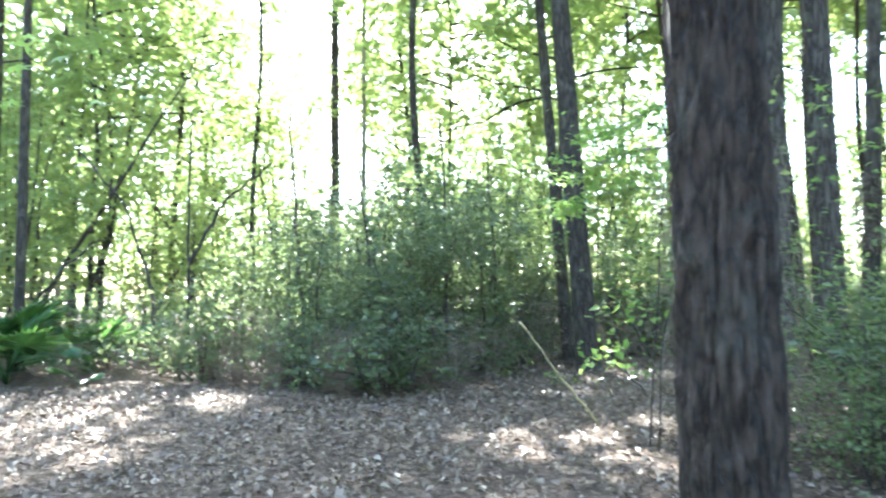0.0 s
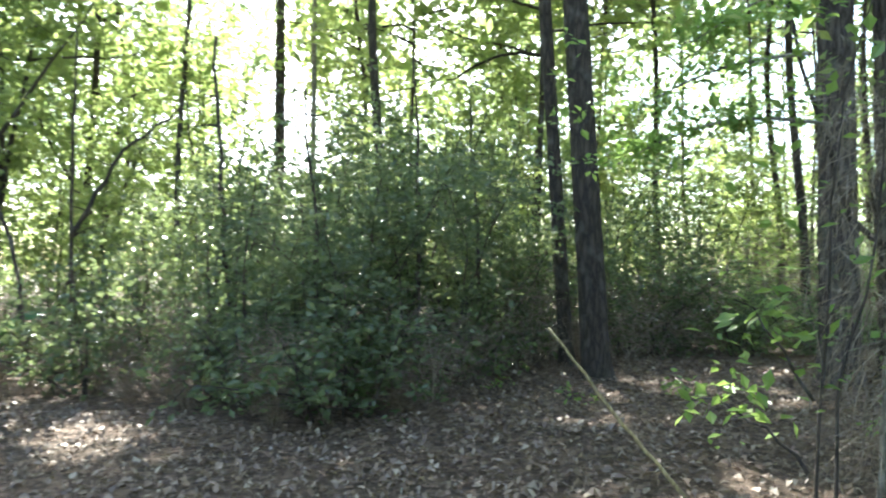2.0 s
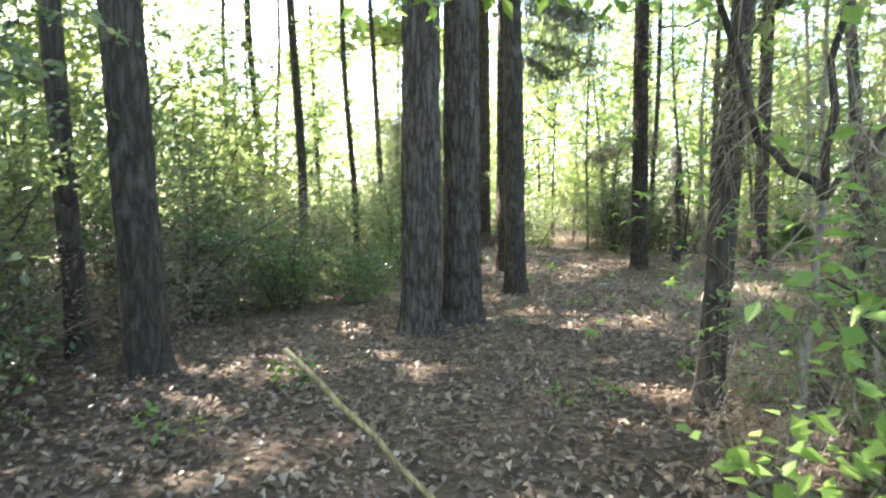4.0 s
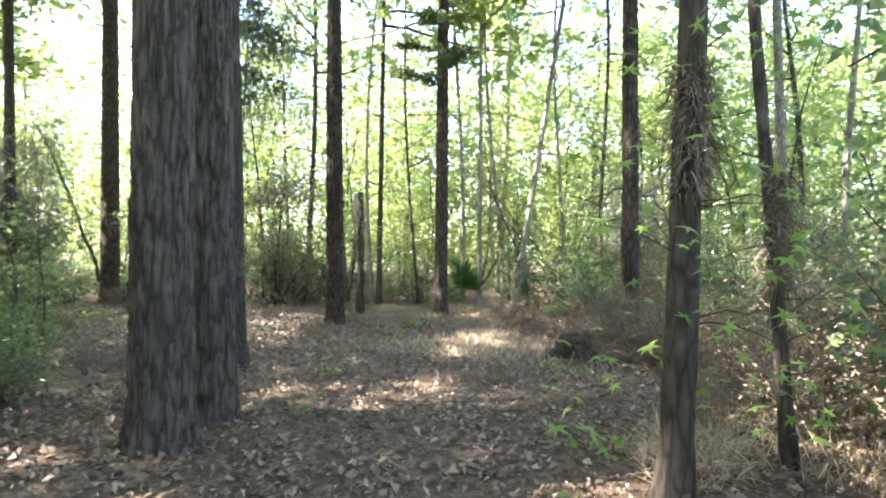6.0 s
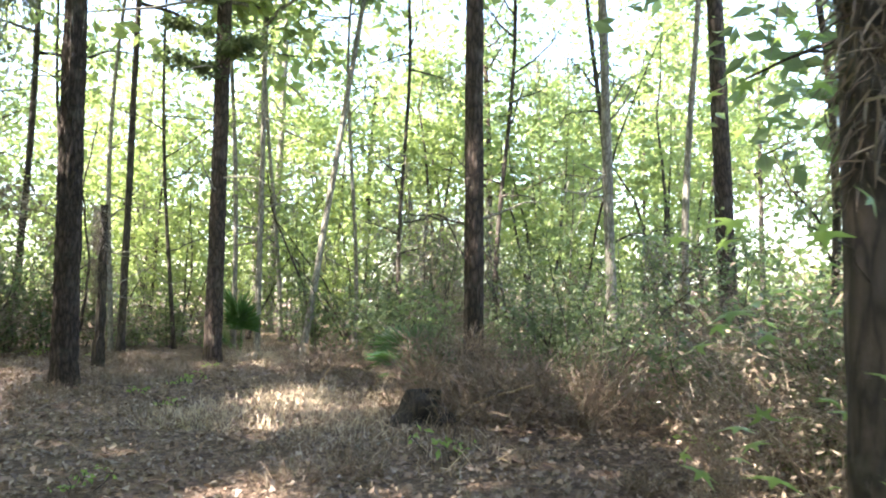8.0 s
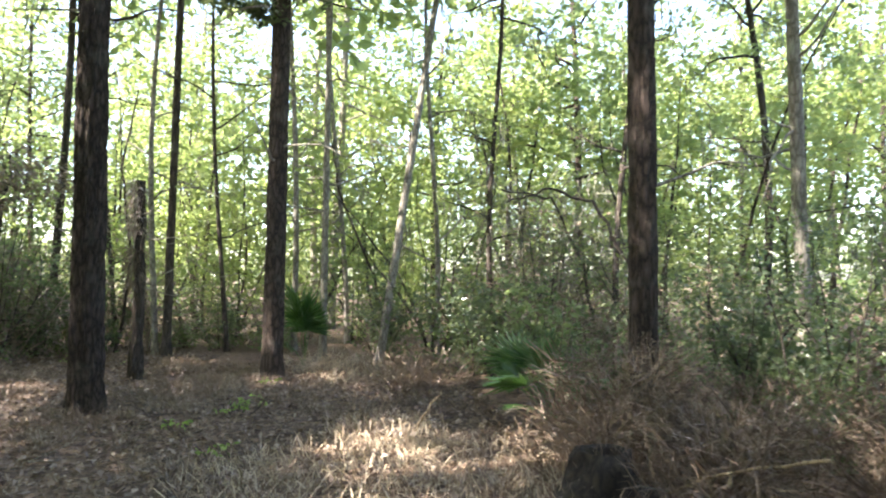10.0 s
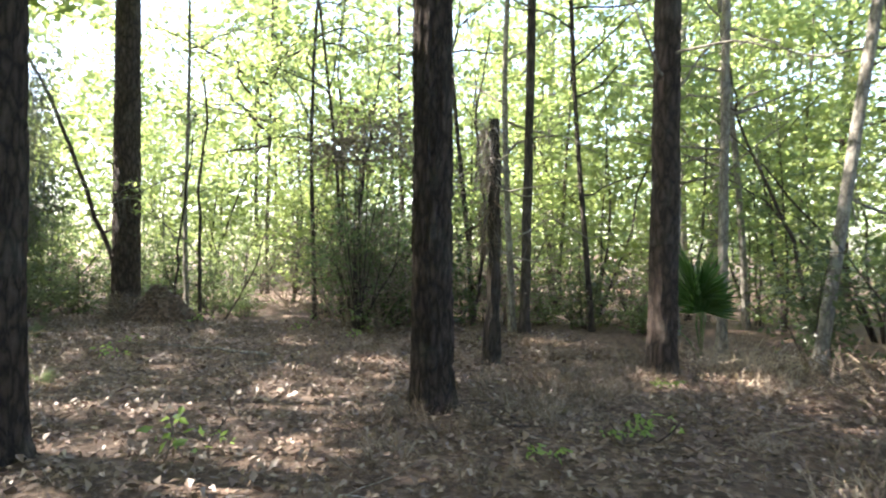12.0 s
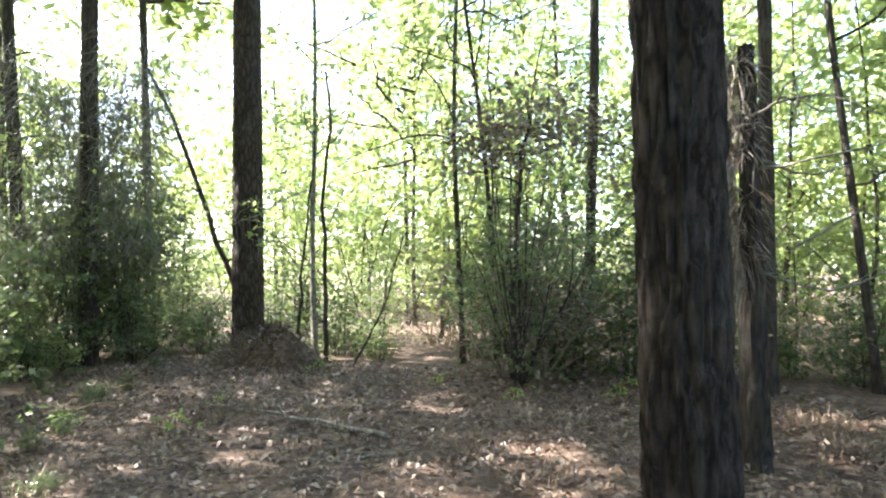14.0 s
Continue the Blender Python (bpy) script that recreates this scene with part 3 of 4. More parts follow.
for bx, by, bs in ((2.9, 12.4, 0.6), (3.2, 13.5, 0.85), (4.6, 13.2, 0.75), (5.4, 13.7, 0.6), (2.1, 11.6, 0.65), (6.7, 13.6, 0.6), (1.6, 10.4, 0.55), (6.0, 14.2, 0.9), (7.9, 13.9, 0.55), (2.6, 14.0, 1.0), (-0.2, 12.4, 1.0), (1.9, 12.4, 1.0)):
    put(STOCK[("dense", "tall", "dry")[rng.integers(0, 3)]][rng.integers(0, 2)], bx, by, rng.uniform(0, 360), bs)
for bx, by, bs in ((-0.2, 9.7, 0.45), (0.6, 9.3, 0.42), (0.1, 9.1, 0.36), (-1.0, 10.0, 0.5), (1.3, 9.8, 0.38), (-1.8, 10.3, 0.45), (-3.2, 10.6, 0.5), (-4.4, 10.2, 0.4), (2.2, 11.9, 0.5), (-2.4, 11.0, 0.6), (0.9, 10.9, 0.7)):
    put(STOCK["brown"][rng.integers(0, 3)], bx, by, rng.uniform(0, 360), bs)
# low green cover on the shaded floor
for k in range(26):
    gx, gy = 13.3 + 0.19 * k * 0.9 + rng.normal(0, 0.5), 16.4 + 0.16 * k + rng.normal(0, 0.7)
    put(STOCK["low"][rng.integers(0, 3)], gx, gy, rng.uniform(0, 360), 0.65 * rng.uniform(0.14, 0.3))


def shade_canopy():
    """Tall trees added on a grid on the sunny side, so that their mostly unseen crowns shade the walk."""
    for x in np.arange(-13, 22, 4.4):
        for y in np.arange(14, 36, 4.4):
            a, b = x + rng.normal(0, 1.0), y + rng.normal(0, 1.0)
            if inside(a, b, CLEARING) or edge_distance(a, b, CLEARING) < 1.0 or min((a - u) ** 2 + (b - v) ** 2 for u, v, w in KEEP) < 2.5:
                continue
            if b < 17 and a < 6.5:
                continue
            if in_sky_window(a, b):
                continue
            h = rng.uniform(16, 19)
            pine = rng.random() < 0.4
            tall_tree(a, b, rng.uniform(0.12, 0.26), h, (rng.normal(0, 0.015), rng.normal(0, 0.015)), "pine" if pine else "hardwood", False,
                      (0.62 if b < 19 or x > 8 else rng.uniform(0.26, 0.5)), 4.6 if x > 4 else 4.3, (3000 if x > 10 else 2300) if x > 4 else 2100, (0.34 if x > 10 else 0.40) if x > 4 else 0.38, 0, PINE if pine else DARK, rng.uniform(0.05, 0.25))


def outer_woods():
    at, n = [], 0
    for k in range(3000):
        x, y = rng.uniform(-30, 50), rng.uniform(-14, 46)
        if inside(x, y, CLEARING) or edge_distance(x, y, CLEARING) < 2.0 or n >= 62 or in_sky_window(x, y) or (x > 18 and y > 4 and rng.random() < 0.3):
            continue
        if -14 < x < 21 and y > 12 or (8 < x < 24 and y < 12) or any((x - a) ** 2 + (y - b) ** 2 < 3.8 ** 2 for a, b in at):
            continue
        at.append((x, y))
        n += 1
        pine = rng.random() < 0.3
        tall_tree(x, y, rng.uniform(0.12, 0.3), rng.uniform(10, 17), (rng.normal(0, 0.03), rng.normal(0, 0.03)), "pine" if pine else "hardwood", False,
                  rng.uniform(0.22, 0.45), rng.uniform(2.6, 3.8), 2400, 0.24, 0, PINE if pine else (DARK if rng.random() < 0.6 else GREY), rng.uniform(0, 0.12))


# gridded trees added to cast the shade over the walk
shade_canopy()
outer_woods()
tall_tree(-8.0, 13.1, 0.33, 18, (0.01, 0))
tall_tree(-6.8, 12.4, 0.2, 15, (0.0, 0.01), kind="hardwood", mat=DARK)
tall_tree(-10.4, 13.5, 0.33, 18, (-0.01, 0))
# two tall trunks that stand in the gap of sky
tall_tree(-2.7, 21.6, 0.36, 19, (0.005, 0), crown_from=0.75)
tall_tree(-2.0, 22.9, 0.22, 17, (0.01, 0), kind="hardwood", crown_from=0.75, mat=GREY)


# far woods all round, past what can be told apart
def far_woods():
    near_side, back = [], []
    for k in range(3700):
        a, r = rng.uniform(0, 2 * math.pi), rng.uniform(29, 62)
        x, y = 8 + r * math.cos(a), 10 + r * math.sin(a)
        yaw = math.degrees(math.atan2(-(x - 2), y))
        top = 6 if abs(yaw - 13) < 4.5 else rng.choice([9.0, 15.0, 21.0])
        walked = -0.95 < a < 2.6 or a > 5.33
        clump = np.array([x, y, rng.uniform(0, top)]) + rng.normal(0, 1, (88 if walked else 22, 3)) * rng.uniform(0.6, 1.5) * np.array([1, 1, 0.7])
        (near_side if walked else back).append(clump)
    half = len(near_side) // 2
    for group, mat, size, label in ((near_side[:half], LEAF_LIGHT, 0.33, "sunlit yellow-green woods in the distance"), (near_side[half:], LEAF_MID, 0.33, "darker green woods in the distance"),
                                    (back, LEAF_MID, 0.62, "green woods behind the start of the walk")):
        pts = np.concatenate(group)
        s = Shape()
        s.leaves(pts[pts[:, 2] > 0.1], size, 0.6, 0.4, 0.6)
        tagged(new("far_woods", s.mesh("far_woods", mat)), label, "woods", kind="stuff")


far_woods()


# ---- leaf litter ----
def litter():
    x, y = rng.uniform(-9, 22, 230000), rng.uniform(0, 22, 230000)
    keep = np.array([inside(a, b, CLEARING) for a, b in zip(x, y)])
    x, y = x[keep][:105000], y[keep][:105000]
    z = np.array([ground_z(a, b) for a, b in zip(x, y)]) + 0.006
    k = len(x)
    yaw, L = rng.uniform(0, 6.28, k), 0.022 + 0.068 * rng.random(k) ** 1.8
    d = np.stack([np.cos(yaw), np.sin(yaw), np.abs(rng.normal(0, 0.28, k))], 1)
    sd = np.stack([-np.sin(yaw), np.cos(yaw), rng.normal(0, 0.35, k)], 1)
    at = np.stack([x, y, z + rng.uniform(0, 0.015, k)], 1)
    w = (L * rng.uniform(0.2, 0.38, k))[:, None]
    L = L[:, None]
    lift = np.stack([np.zeros(k), np.zeros(k), rng.uniform(0, 0.02, k) + 0.03 * (rng.random(k) < 0.1)], 1)
    s = Shape()
    s.quads(np.stack([at, at + d * L * 0.5 + sd * w + lift, at + d * L, at + d * L * 0.5 - sd * w + lift], 1))
    tagged(new("leaf_litter", s.mesh("leaf_litter", LITTER)), "scattered dry brown leaves lying on the ground", "fallen leaves", kind="stuff")


litter()

# ---- things along the walk ----
def strip_blades(s, root, tip_dir, length, width, droop, k):
    """k thin bent blades from places root (k x 3): two quads each."""
    d = tip_dir / (np.linalg.norm(tip_dir, axis=1)[:, None] + 1e-9)
    sd = np.cross(d, rng.normal(0, 1, (k, 3)))
    sd /= np.linalg.norm(sd, axis=1)[:, None] + 1e-9
    L, w = length[:, None], width[:, None]
    m = root + d * L * 0.55
    e = root + d * L + np.array([0, 0, -1]) * (L * droop[:, None])
    s.quads(np.stack([root - sd * w, root + sd * w, m + sd * w * 0.8, m - sd * w * 0.8], 1))
    s.quads(np.stack([m - sd * w * 0.8, m + sd * w * 0.8, e + sd * w * 0.15, e - sd * w * 0.15], 1))


def straw_clump(name, label, category, x, y, z, k, rad, tall, length, down, mat=STRAW, group="", parent=None, wide=1.0):
    """A heap or hanging bunch of dry stems."""
    s = Shape()
    a, r = rng.uniform(0, 6.28, k), rad * np.sqrt(rng.uniform(0, 1, k))
    root = np.stack([r * np.cos(a), r * np.sin(a), rng.uniform(0, tall, k)], 1)
    dirs = np.stack([np.cos(a), np.sin(a), np.zeros(k)], 1) * rng.uniform(0.1, 0.8, k)[:, None] + rng.normal(0, 0.55, (k, 3)) + [0, 0, -0.7 if down else 0.6]
    strip_blades(s, root, dirs, length * rng.uniform(0.5, 1.3, k), wide * rng.uniform(0.0012, 0.003, k), rng.uniform(0.0, 0.5, k), k)
    me = s.mesh(name, mat)
    if parent:
        ob = tagged(part(name, me, parent, label), kind="stuff")
        ob.location = (x, y, z)
        return ob
    ob = tagged(new(name, me), label, category, group, "stuff")
    ob.location = (x, y, z)
    return ob


def stick(name, label, pts, r0, r1, mat, category="branch", twigs=0):
    """A stick, branch or vine along pts, with side twigs."""
    base = Vector(pts[0])
    t = thing(name, base, label, category, "sticks and branches")
    p = [np.array(pts[0], float)]
    for a, b in zip(pts, pts[1:]):
        for i in range(1, 7):
            p.append(np.array(a) + (np.array(b) - np.array(a)) * i / 6 + rng.normal(0, r0 * 0.5, 3))
    p = np.array(p) - np.array(base)
    s = Shape()
    s.tube(p, np.linspace(r0, r1, len(p)), 7)
    part("shaft", s.mesh("shaft", mat, True), t)
    for k in range(twigs):
        i = rng.integers(2, len(p) - 1)
        s = Shape()
        tw = limb_path(p[i], rng.uniform(0, 6.28), rng.uniform(0.0, 0.6), rng.uniform(0.15, 0.5), 5, 0.2)
        s.tube(tw, np.linspace(r1 * 0.9, 0.002, len(tw)), 5)
        part("twig", s.mesh("twig", mat, True), t)
    return t


def fan_mesh(size, n=22, spread=2.5):
    """A palmetto fan: pleated leaflets from one hub, on a long stalk along +x."""
    s, st = Shape(), Shape()
    stalk = size * 1.1
    st.tube([(0, 0, 0), (stalk * 0.5, 0, 0.10 * size), (stalk, 0, 0.05 * size)], [0.012, 0.009, 0.008], 5)
    q = []
    for i in range(n):
        a = -spread / 2 + spread * i / (n - 1)
        a = a * 1.25
        L = size * (0.75 + 0.25 * math.cos(a)) * rng.uniform(0.9, 1.05)
        d = np.array([math.cos(a), math.sin(a), -0.12])
        sd = np.array([-math.sin(a), math.cos(a), 0.0]) * size * 0.05
        hub = np.array([stalk, 0, 0.05 * size])
        ridge = np.array([0, 0, size * 0.025])
        tip = hub + d * L - np.array([0, 0, size * rng.uniform(0.02, 0.2)])
        m = hub + d * L * 0.55
        q.append([hub, m - sd - ridge, tip, m + ridge])
        q.append([hub, m + ridge, tip, m + sd - ridge])
    s.quads(np.array(q))
    return s.mesh("frond", LEAF_FAN), st.mesh("stalk", LEAF_FAN, True)


FANS = [fan_mesh(sz) for sz in (0.45, 0.55, 0.65)]


def palmetto(x, y, fans=10, scale=1.0, up=0.75, label="green palmetto with pleated fan leaves"):
    t = thing("palmetto", (x, y, ground_z(x, y)), label, "palmetto", "palmettos")
    for k in range(fans):
        blade, stalk = FANS[rng.integers(0, 3)]
        f = part("frond", blade, t)
        part("stalk", stalk, f)
        f.rotation_euler = (rng.normal(0, 0.35), -rng.uniform(0.25, up + 0.55), k * 2.4 + rng.normal(0, 0.3))
        g = scale * rng.uniform(0.8, 1.2)
        f.scale, f.location = (g, g, g), (0, 0, rng.uniform(0.0, 0.15))
    return t


def star_leaves(at, size):
    """Five-lobed star leaves, one at each place."""
    s = Shape()
    for p in at:
        n = Vector((rng.normal(0, 0.5), rng.normal(0, 0.5), 1)).normalized()
        q = n.to_track_quat("Z", "Y").to_matrix() @ Matrix.Rotation(rng.uniform(0, 6.28), 3, "Z")
        L = size * rng.uniform(0.7, 1.2)
        v = [(0, 0, 0.0)]
        for i in range(14):
            a = -2.3 + 4.6 * i / 13
            r = L * (0.52 if i in (1, 4, 7, 10, 12) else 0.21)
            v.append((r * math.cos(a), r * math.sin(a), -0.25 * r))
        w = [Vector(p) + q @ Vector(k) for k in v]
        s.add([tuple(k) for k in w], [[0, i, i + 1] for i in range(1, 14)])
    return s


# pale yellowed stick that leans over the path
stick("leaning_stick", "long yellowed bare stick leaning up from the ground", [(3.2, 6.9, -0.02), (2.85, 7.2, 0.42), (2.43, 7.55, 1.03)], 0.014, 0.010, CANE)
# dead pole in the thicket
stick("dead_snag", "thin dead dark pole standing in the thicket", [(-1.15, 12.0, -0.05), (-1.25, 11.95, 2.2), (-1.41, 11.89, 4.75)], 0.045, 0.022, DARK, "dead tree", 5)


# leafy sapling beside the path with fresh sunlit leaves and dry strands
def near_sapling():
    x, y = 3.40, 5.98
    t = thing("sapling", (x, y, ground_z(x, y)), "thin sapling with bright green leaves and dry hanging strands", "sapling", "young trees")
    stems = [[(0, 0, -0.05), (0.06, 0.02, 0.7), (0.14, 0.05, 1.5), (0.22, 0.0, 2.3), (0.5, 0.1, 3.0)],
             [(0.06, -0.06, -0.05), (0.12, -0.05, 0.8), (0.3, -0.1, 1.6), (0.34, -0.14, 2.6)],
             [(0, 0.02, 0.45), (-0.14, 0.12, 0.64), (-0.33, 0.28, 0.76), (-0.5, 0.42, 0.72)], [(0.04, 0.02, 0.8), (-0.08, 0.1, 1.05), (-0.26, 0.2, 1.3)]]
    at = []
    for p in stems:
        s = Shape()
        q = np.array(p)
        fine = np.array([q[i] + (q[i + 1] - q[i]) * u for i in range(len(q) - 1) for u in (0, 0.33, 0.66)] + [q[-1]])
        fine[1:] += rng.normal(0, 0.012, (len(fine) - 1, 3))
        s.tube(fine, np.linspace(0.010, 0.003, len(fine)), 6)
        part("stem", s.mesh("stem", DARK, True), t)
    low = np.array([-0.25, 0.22, 0.78]) + rng.normal(0, 1, (60, 3)) * [0.14, 0.12, 0.1]
    mid = np.array([-0.1, 0.14, 1.2]) + rng.normal(0, 1, (85, 3)) * [0.17, 0.14, 0.2]
    top = np.array([0.2, 0.0, 2.0]) + rng.normal(0, 1, (80, 3)) * [0.3, 0.22, 0.45]
    s = Shape()
    s.leaves(np.concatenate([low, mid, top]), 0.078, 0.58, 0.7)
    tagged(part("foliage", s.mesh("foliage", LEAF_BRIGHT), t), kind="stuff")
    straw_clump("dry_vine", "brown dry hanging strands", "", 0.42, -0.2, 0.6, 420, 0.32, 1.7, 0.24, True, VINE, parent=t)


near_sapling()
for q in ([(-3.4, 11.2, -0.05), (-3.6, 11.2, 1.6), (-4.1, 11.2, 3.0), (-5.2, 11.3, 4.2)], [(-3.0, 11.4, -0.05), (-3.05, 11.4, 1.9), (-3.0, 11.4, 4.6)],
          [(-3.05, 11.4, 1.9), (-2.4, 11.4, 3.0), (-1.6, 11.5, 3.7)], [(-6.5, 12.3, 1.2), (-5.8, 12.3, 2.0), (-5.2, 12.4, 2.5)],
          [(1.4, 11.4, -0.05), (1.45, 11.4, 2.0), (1.4, 11.5, 4.4)], [(2.3, 12.4, -0.05), (2.3, 12.4, 2.0), (2.2, 12.5, 4.0)], [(0.2, 10.6, -0.05), (0.25, 10.6, 1.8), (0.1, 10.6, 3.6)]):
    stick("bare_sapling", "crooked dark stem rising out of the thicket", q, 0.035, 0.012, DARK, "sapling", 7)


for bx, by, bs in ((4.9, 6.1, 0.55), (5.3, 5.3, 0.7), (4.7, 5.0, 0.5)):
    put(STOCK["tall"][1], bx, by, rng.uniform(0, 360), bs)


# forked young tree hung with dry vine
def forked_tree():
    x, y = 4.08, 6.52
    t = thing("forked_tree", (x, y, ground_z(x, y)), "slim forked tree draped with dry vine", "tree", "young trees")
    for p, r in (([(0, 0, -0.05), (0.04, -0.06, 0.7), (0.08, -0.12, 1.5)], 0.026), ([(0.08, -0.12, 1.5), (-0.03, 0.1, 1.75), (-0.1, 0.25, 2.3), (-0.22, 0.42, 3.2)], 0.02),
                 ([(0.08, -0.12, 1.5), (0.08, -0.16, 2.2), (0.06, -0.2, 3.6)], 0.018), ([(0.08, -0.12, 1.5), (0.16, -0.28, 1.75), (0.26, -0.55, 2.1)], 0.014)):
        s = Shape()
        q = np.array(p)
        fine = np.array([q[i] + (q[i + 1] - q[i]) * u for i in range(len(q) - 1) for u in (0, 0.25, 0.5, 0.75)] + [q[-1]])
        fine[1:-1] += rng.normal(0, 0.01, (len(fine) - 2, 3))
        s.tube(fine, np.linspace(r, r * 0.55, len(fine)), 7)
        part("limb", s.mesh("limb", GREY if r > 0.025 else DARK, True), t)
    straw_clump("dry_vine", "brown dry vine strands", "", 0.15, -0.3, 0.3, 2600, 0.6, 2.4, 0.22, True, VINE, parent=t, wide=0.9)
    s = Shape()
    s.leaves(np.array([0.1, -0.2, 2.9]) + rng.normal(0, 1, (260, 3)) * [0.5, 0.5, 0.5], 0.09, 0.5, 0.4)
    part("foliage", s.mesh("foliage", LEAF_LIGHT), t)
    return t


# leafy limbs that reach out from a slim tree
def hanging_limb(tree, start, end, sag, sprays, leaf_mat, wide=0.35, size=0.06, moss=0):
    o = np.array(tree.location)
    a, b = np.array(start) - o, np.array(end) - o
    u = np.linspace(0, 1, 9)[:, None]
    path = a + (b - a) * u + np.array([0, 0, 1.0]) * sag * np.sin(math.pi * u)
    s = Shape()
    s.tube(path, np.linspace(0.014, 0.004, 9), 6)
    part("limb", s.mesh("limb", GREY, True), tree)
    at = []
    for k in range(sprays):
        i = rng.uniform(0.3, 1.0) * 8
        j = min(int(i), 7)
        c = path[j] + (path[j + 1] - path[j]) * (i - j)
        side = rng.normal(0, wide, 3) * [1, 1, 0.25]
        w = rng.uniform(0, 1, (26, 1))
        at.append(c + side * w + rng.normal(0, 0.06, (26, 3)) * [1, 1, 0.4])
    s = Shape()
    s.leaves(np.concatenate(at), size, 0.6, 0.8)
    tagged(part("foliage", s.mesh("foliage", leaf_mat), tree), kind="stuff")
    if moss:
        root = path[rng.integers(2, 9, moss)] + rng.normal(0, 0.3, (moss, 3)) * [1, 1, 0.4]
        s = Shape()
        strip_blades(s, root, rng.normal(0, 0.2, (moss, 3)) + [0, 0, -1.0], rng.uniform(0.2, 0.7, moss), rng.uniform(0.004, 0.010, moss), np.zeros(moss), moss)
        tagged(part("hanging_moss", s.mesh("hanging_moss", MOSS), tree, "grey-brown hanging strands"), kind="stuff")


tree = forked_tree()
hanging_limb(tree, (3.98, 6.66, 2.3), (2.71, 6.92, 2.08), 0.15, 26, LEAF_BRIGHT)
hanging_limb(tree, (3.9, 6.72, 2.75), (2.95, 7.5, 2.5), 0.12, 22, LEAF_BRIGHT)
hanging_limb(tree, (4.2, 6.26, 3.0), (3.1, 6.5, 2.75), 0.15, 20, LEAF_BRIGHT)

for end, up in (((14.5, 13.1, 4.6), 4.9), ((14.2, 12.5, 5.2), 5.5), ((13.9, 13.6, 4.2), 4.6), ((14.9, 13.6, 5.4), 6.0), ((13.4, 12.8, 5.6), 6.2)):
    hanging_limb(mossy_pine, (12.77, 14.27, up), end, 0.2, 30, LEAF_DARK, 0.4, 0.085, 320)
for end, up in (((17.0, 11.1, 5.6), 5.3), ((16.8, 9.8, 5.9), 5.6), ((17.5, 11.3, 6.4), 6.1), ((17.9, 9.6, 6.3), 6.0), ((16.6, 10.6, 6.8), 6.6)):
    hanging_limb(leafy_pine, (17.35, 10.35 - 0.012 * up, up), end, 0.1, 26, LEAF_DARK, 0.35, 0.1)


# star-leaved young tree whose branch reaches over the start of the walk
def sweet_gum():
    x, y = -2.7, 4.0
    t = thing("young_tree", (x, y, ground_z(x, y)), "young tree with bright broad star-shaped leaves", "tree", "young trees")
    limbs = [[(0, 0, -0.05), (0.05, 0, 1.5), (0.1, 0.05, 3.0), (0.1, 0.0, 4.6)], [(0.08, 0.02, 2.0), (0.6, 0.15, 2.5), (1.2, 0.3, 2.9), (1.7, 0.45, 3.0)], [(0.1, 0.02, 2.6), (0.5, 0.4, 3.2), (1.0, 0.7, 3.6)]]
    at = []
    for p, r in zip(limbs, (0.04, 0.016, 0.014)):
        q = np.array(p)
        fine = np.array([q[i] + (q[i + 1] - q[i]) * u for i in range(len(q) - 1) for u in (0, 0.33, 0.66)] + [q[-1]])
        s = Shape()
        s.tube(fine, np.linspace(r, r * 0.4, len(fine)), 7)
        part("limb", s.mesh("limb", DARK, True), t)
        at.append(fine[3:][rng.integers(0, len(fine) - 3, 60)] + rng.normal(0, 0.25, (60, 3)))
    tagged(part("star_foliage", star_leaves(np.concatenate(at), 0.17).mesh("star_foliage", LEAF_BRIGHT), t), kind="stuff")


sweet_gum()


# vine-clad tree by the path with star-leaved sprays
def vine_tree(x, y, dia, height, lean, tuft, stars, label):
    t = thing("vine_clad_tree", (x, y, ground_z(x, y)), label, "tree", "young trees")
    part("trunk", trunk_mesh(dia, height, lean, 18, 60, 0.012, 0.35, DARK, 0.03, x), t)
    if tuft:
        straw_clump("dry_vine", "brown dry vine strands", "", lean[0] * tuft, lean[1] * tuft, tuft, 900, dia * 0.62, 0.8, 0.13, True, BROWN, parent=t, wide=2.2)
    if stars:
        c = rng.uniform(0.5, 3.6, stars)
        a = rng.uniform(0, 6.28, stars)
        r = rng.uniform(0.12, 0.95, stars)
        at = np.stack([lean[0] * c - 0.25 + r * np.cos(a), lean[1] * c - 0.05 + r * np.sin(a), c], 1)
        part("star_foliage", star_leaves(at, 0.14).mesh("star_foliage", LEAF_BRIGHT), t)
        for k in range(9):
            s = Shape()
            h = rng.uniform(0.4, 2.6)
            tw = limb_path((lean[0] * h, lean[1] * h, h), rng.uniform(1.5, 5), rng.uniform(-0.1, 0.5), 0.6, 5, 0.2)
            s.tube(tw, np.linspace(0.006, 0.002, len(tw)), 4)
            part("twig", s.mesh("twig", DARK, True), t)
    return t


vine_tree(6.08, 7.47, 0.2, 7.0, (0.03, -0.045), 1.75, 190, "dark vine-clad young tree with green star-shaped leaves")
vine_tree(6.77, 6.58, 0.1, 6.0, (0.0, 0.08), 1.2, 60, "thin dark tree with dry vine and green star leaves")
straw_clump("brush_heap", "sunlit heap of pale dry roots and straw", "brush pile", 6.5, 7.3, 0.0, 700, 0.32, 0.3, 0.22, False)
straw_clump("brush_heap", "brown heap of dead undergrowth and stems", "brush pile", 8.2, 5.6, 0.0, 900, 0.9, 1.2, 0.4, False, BROWN, wide=2.0)
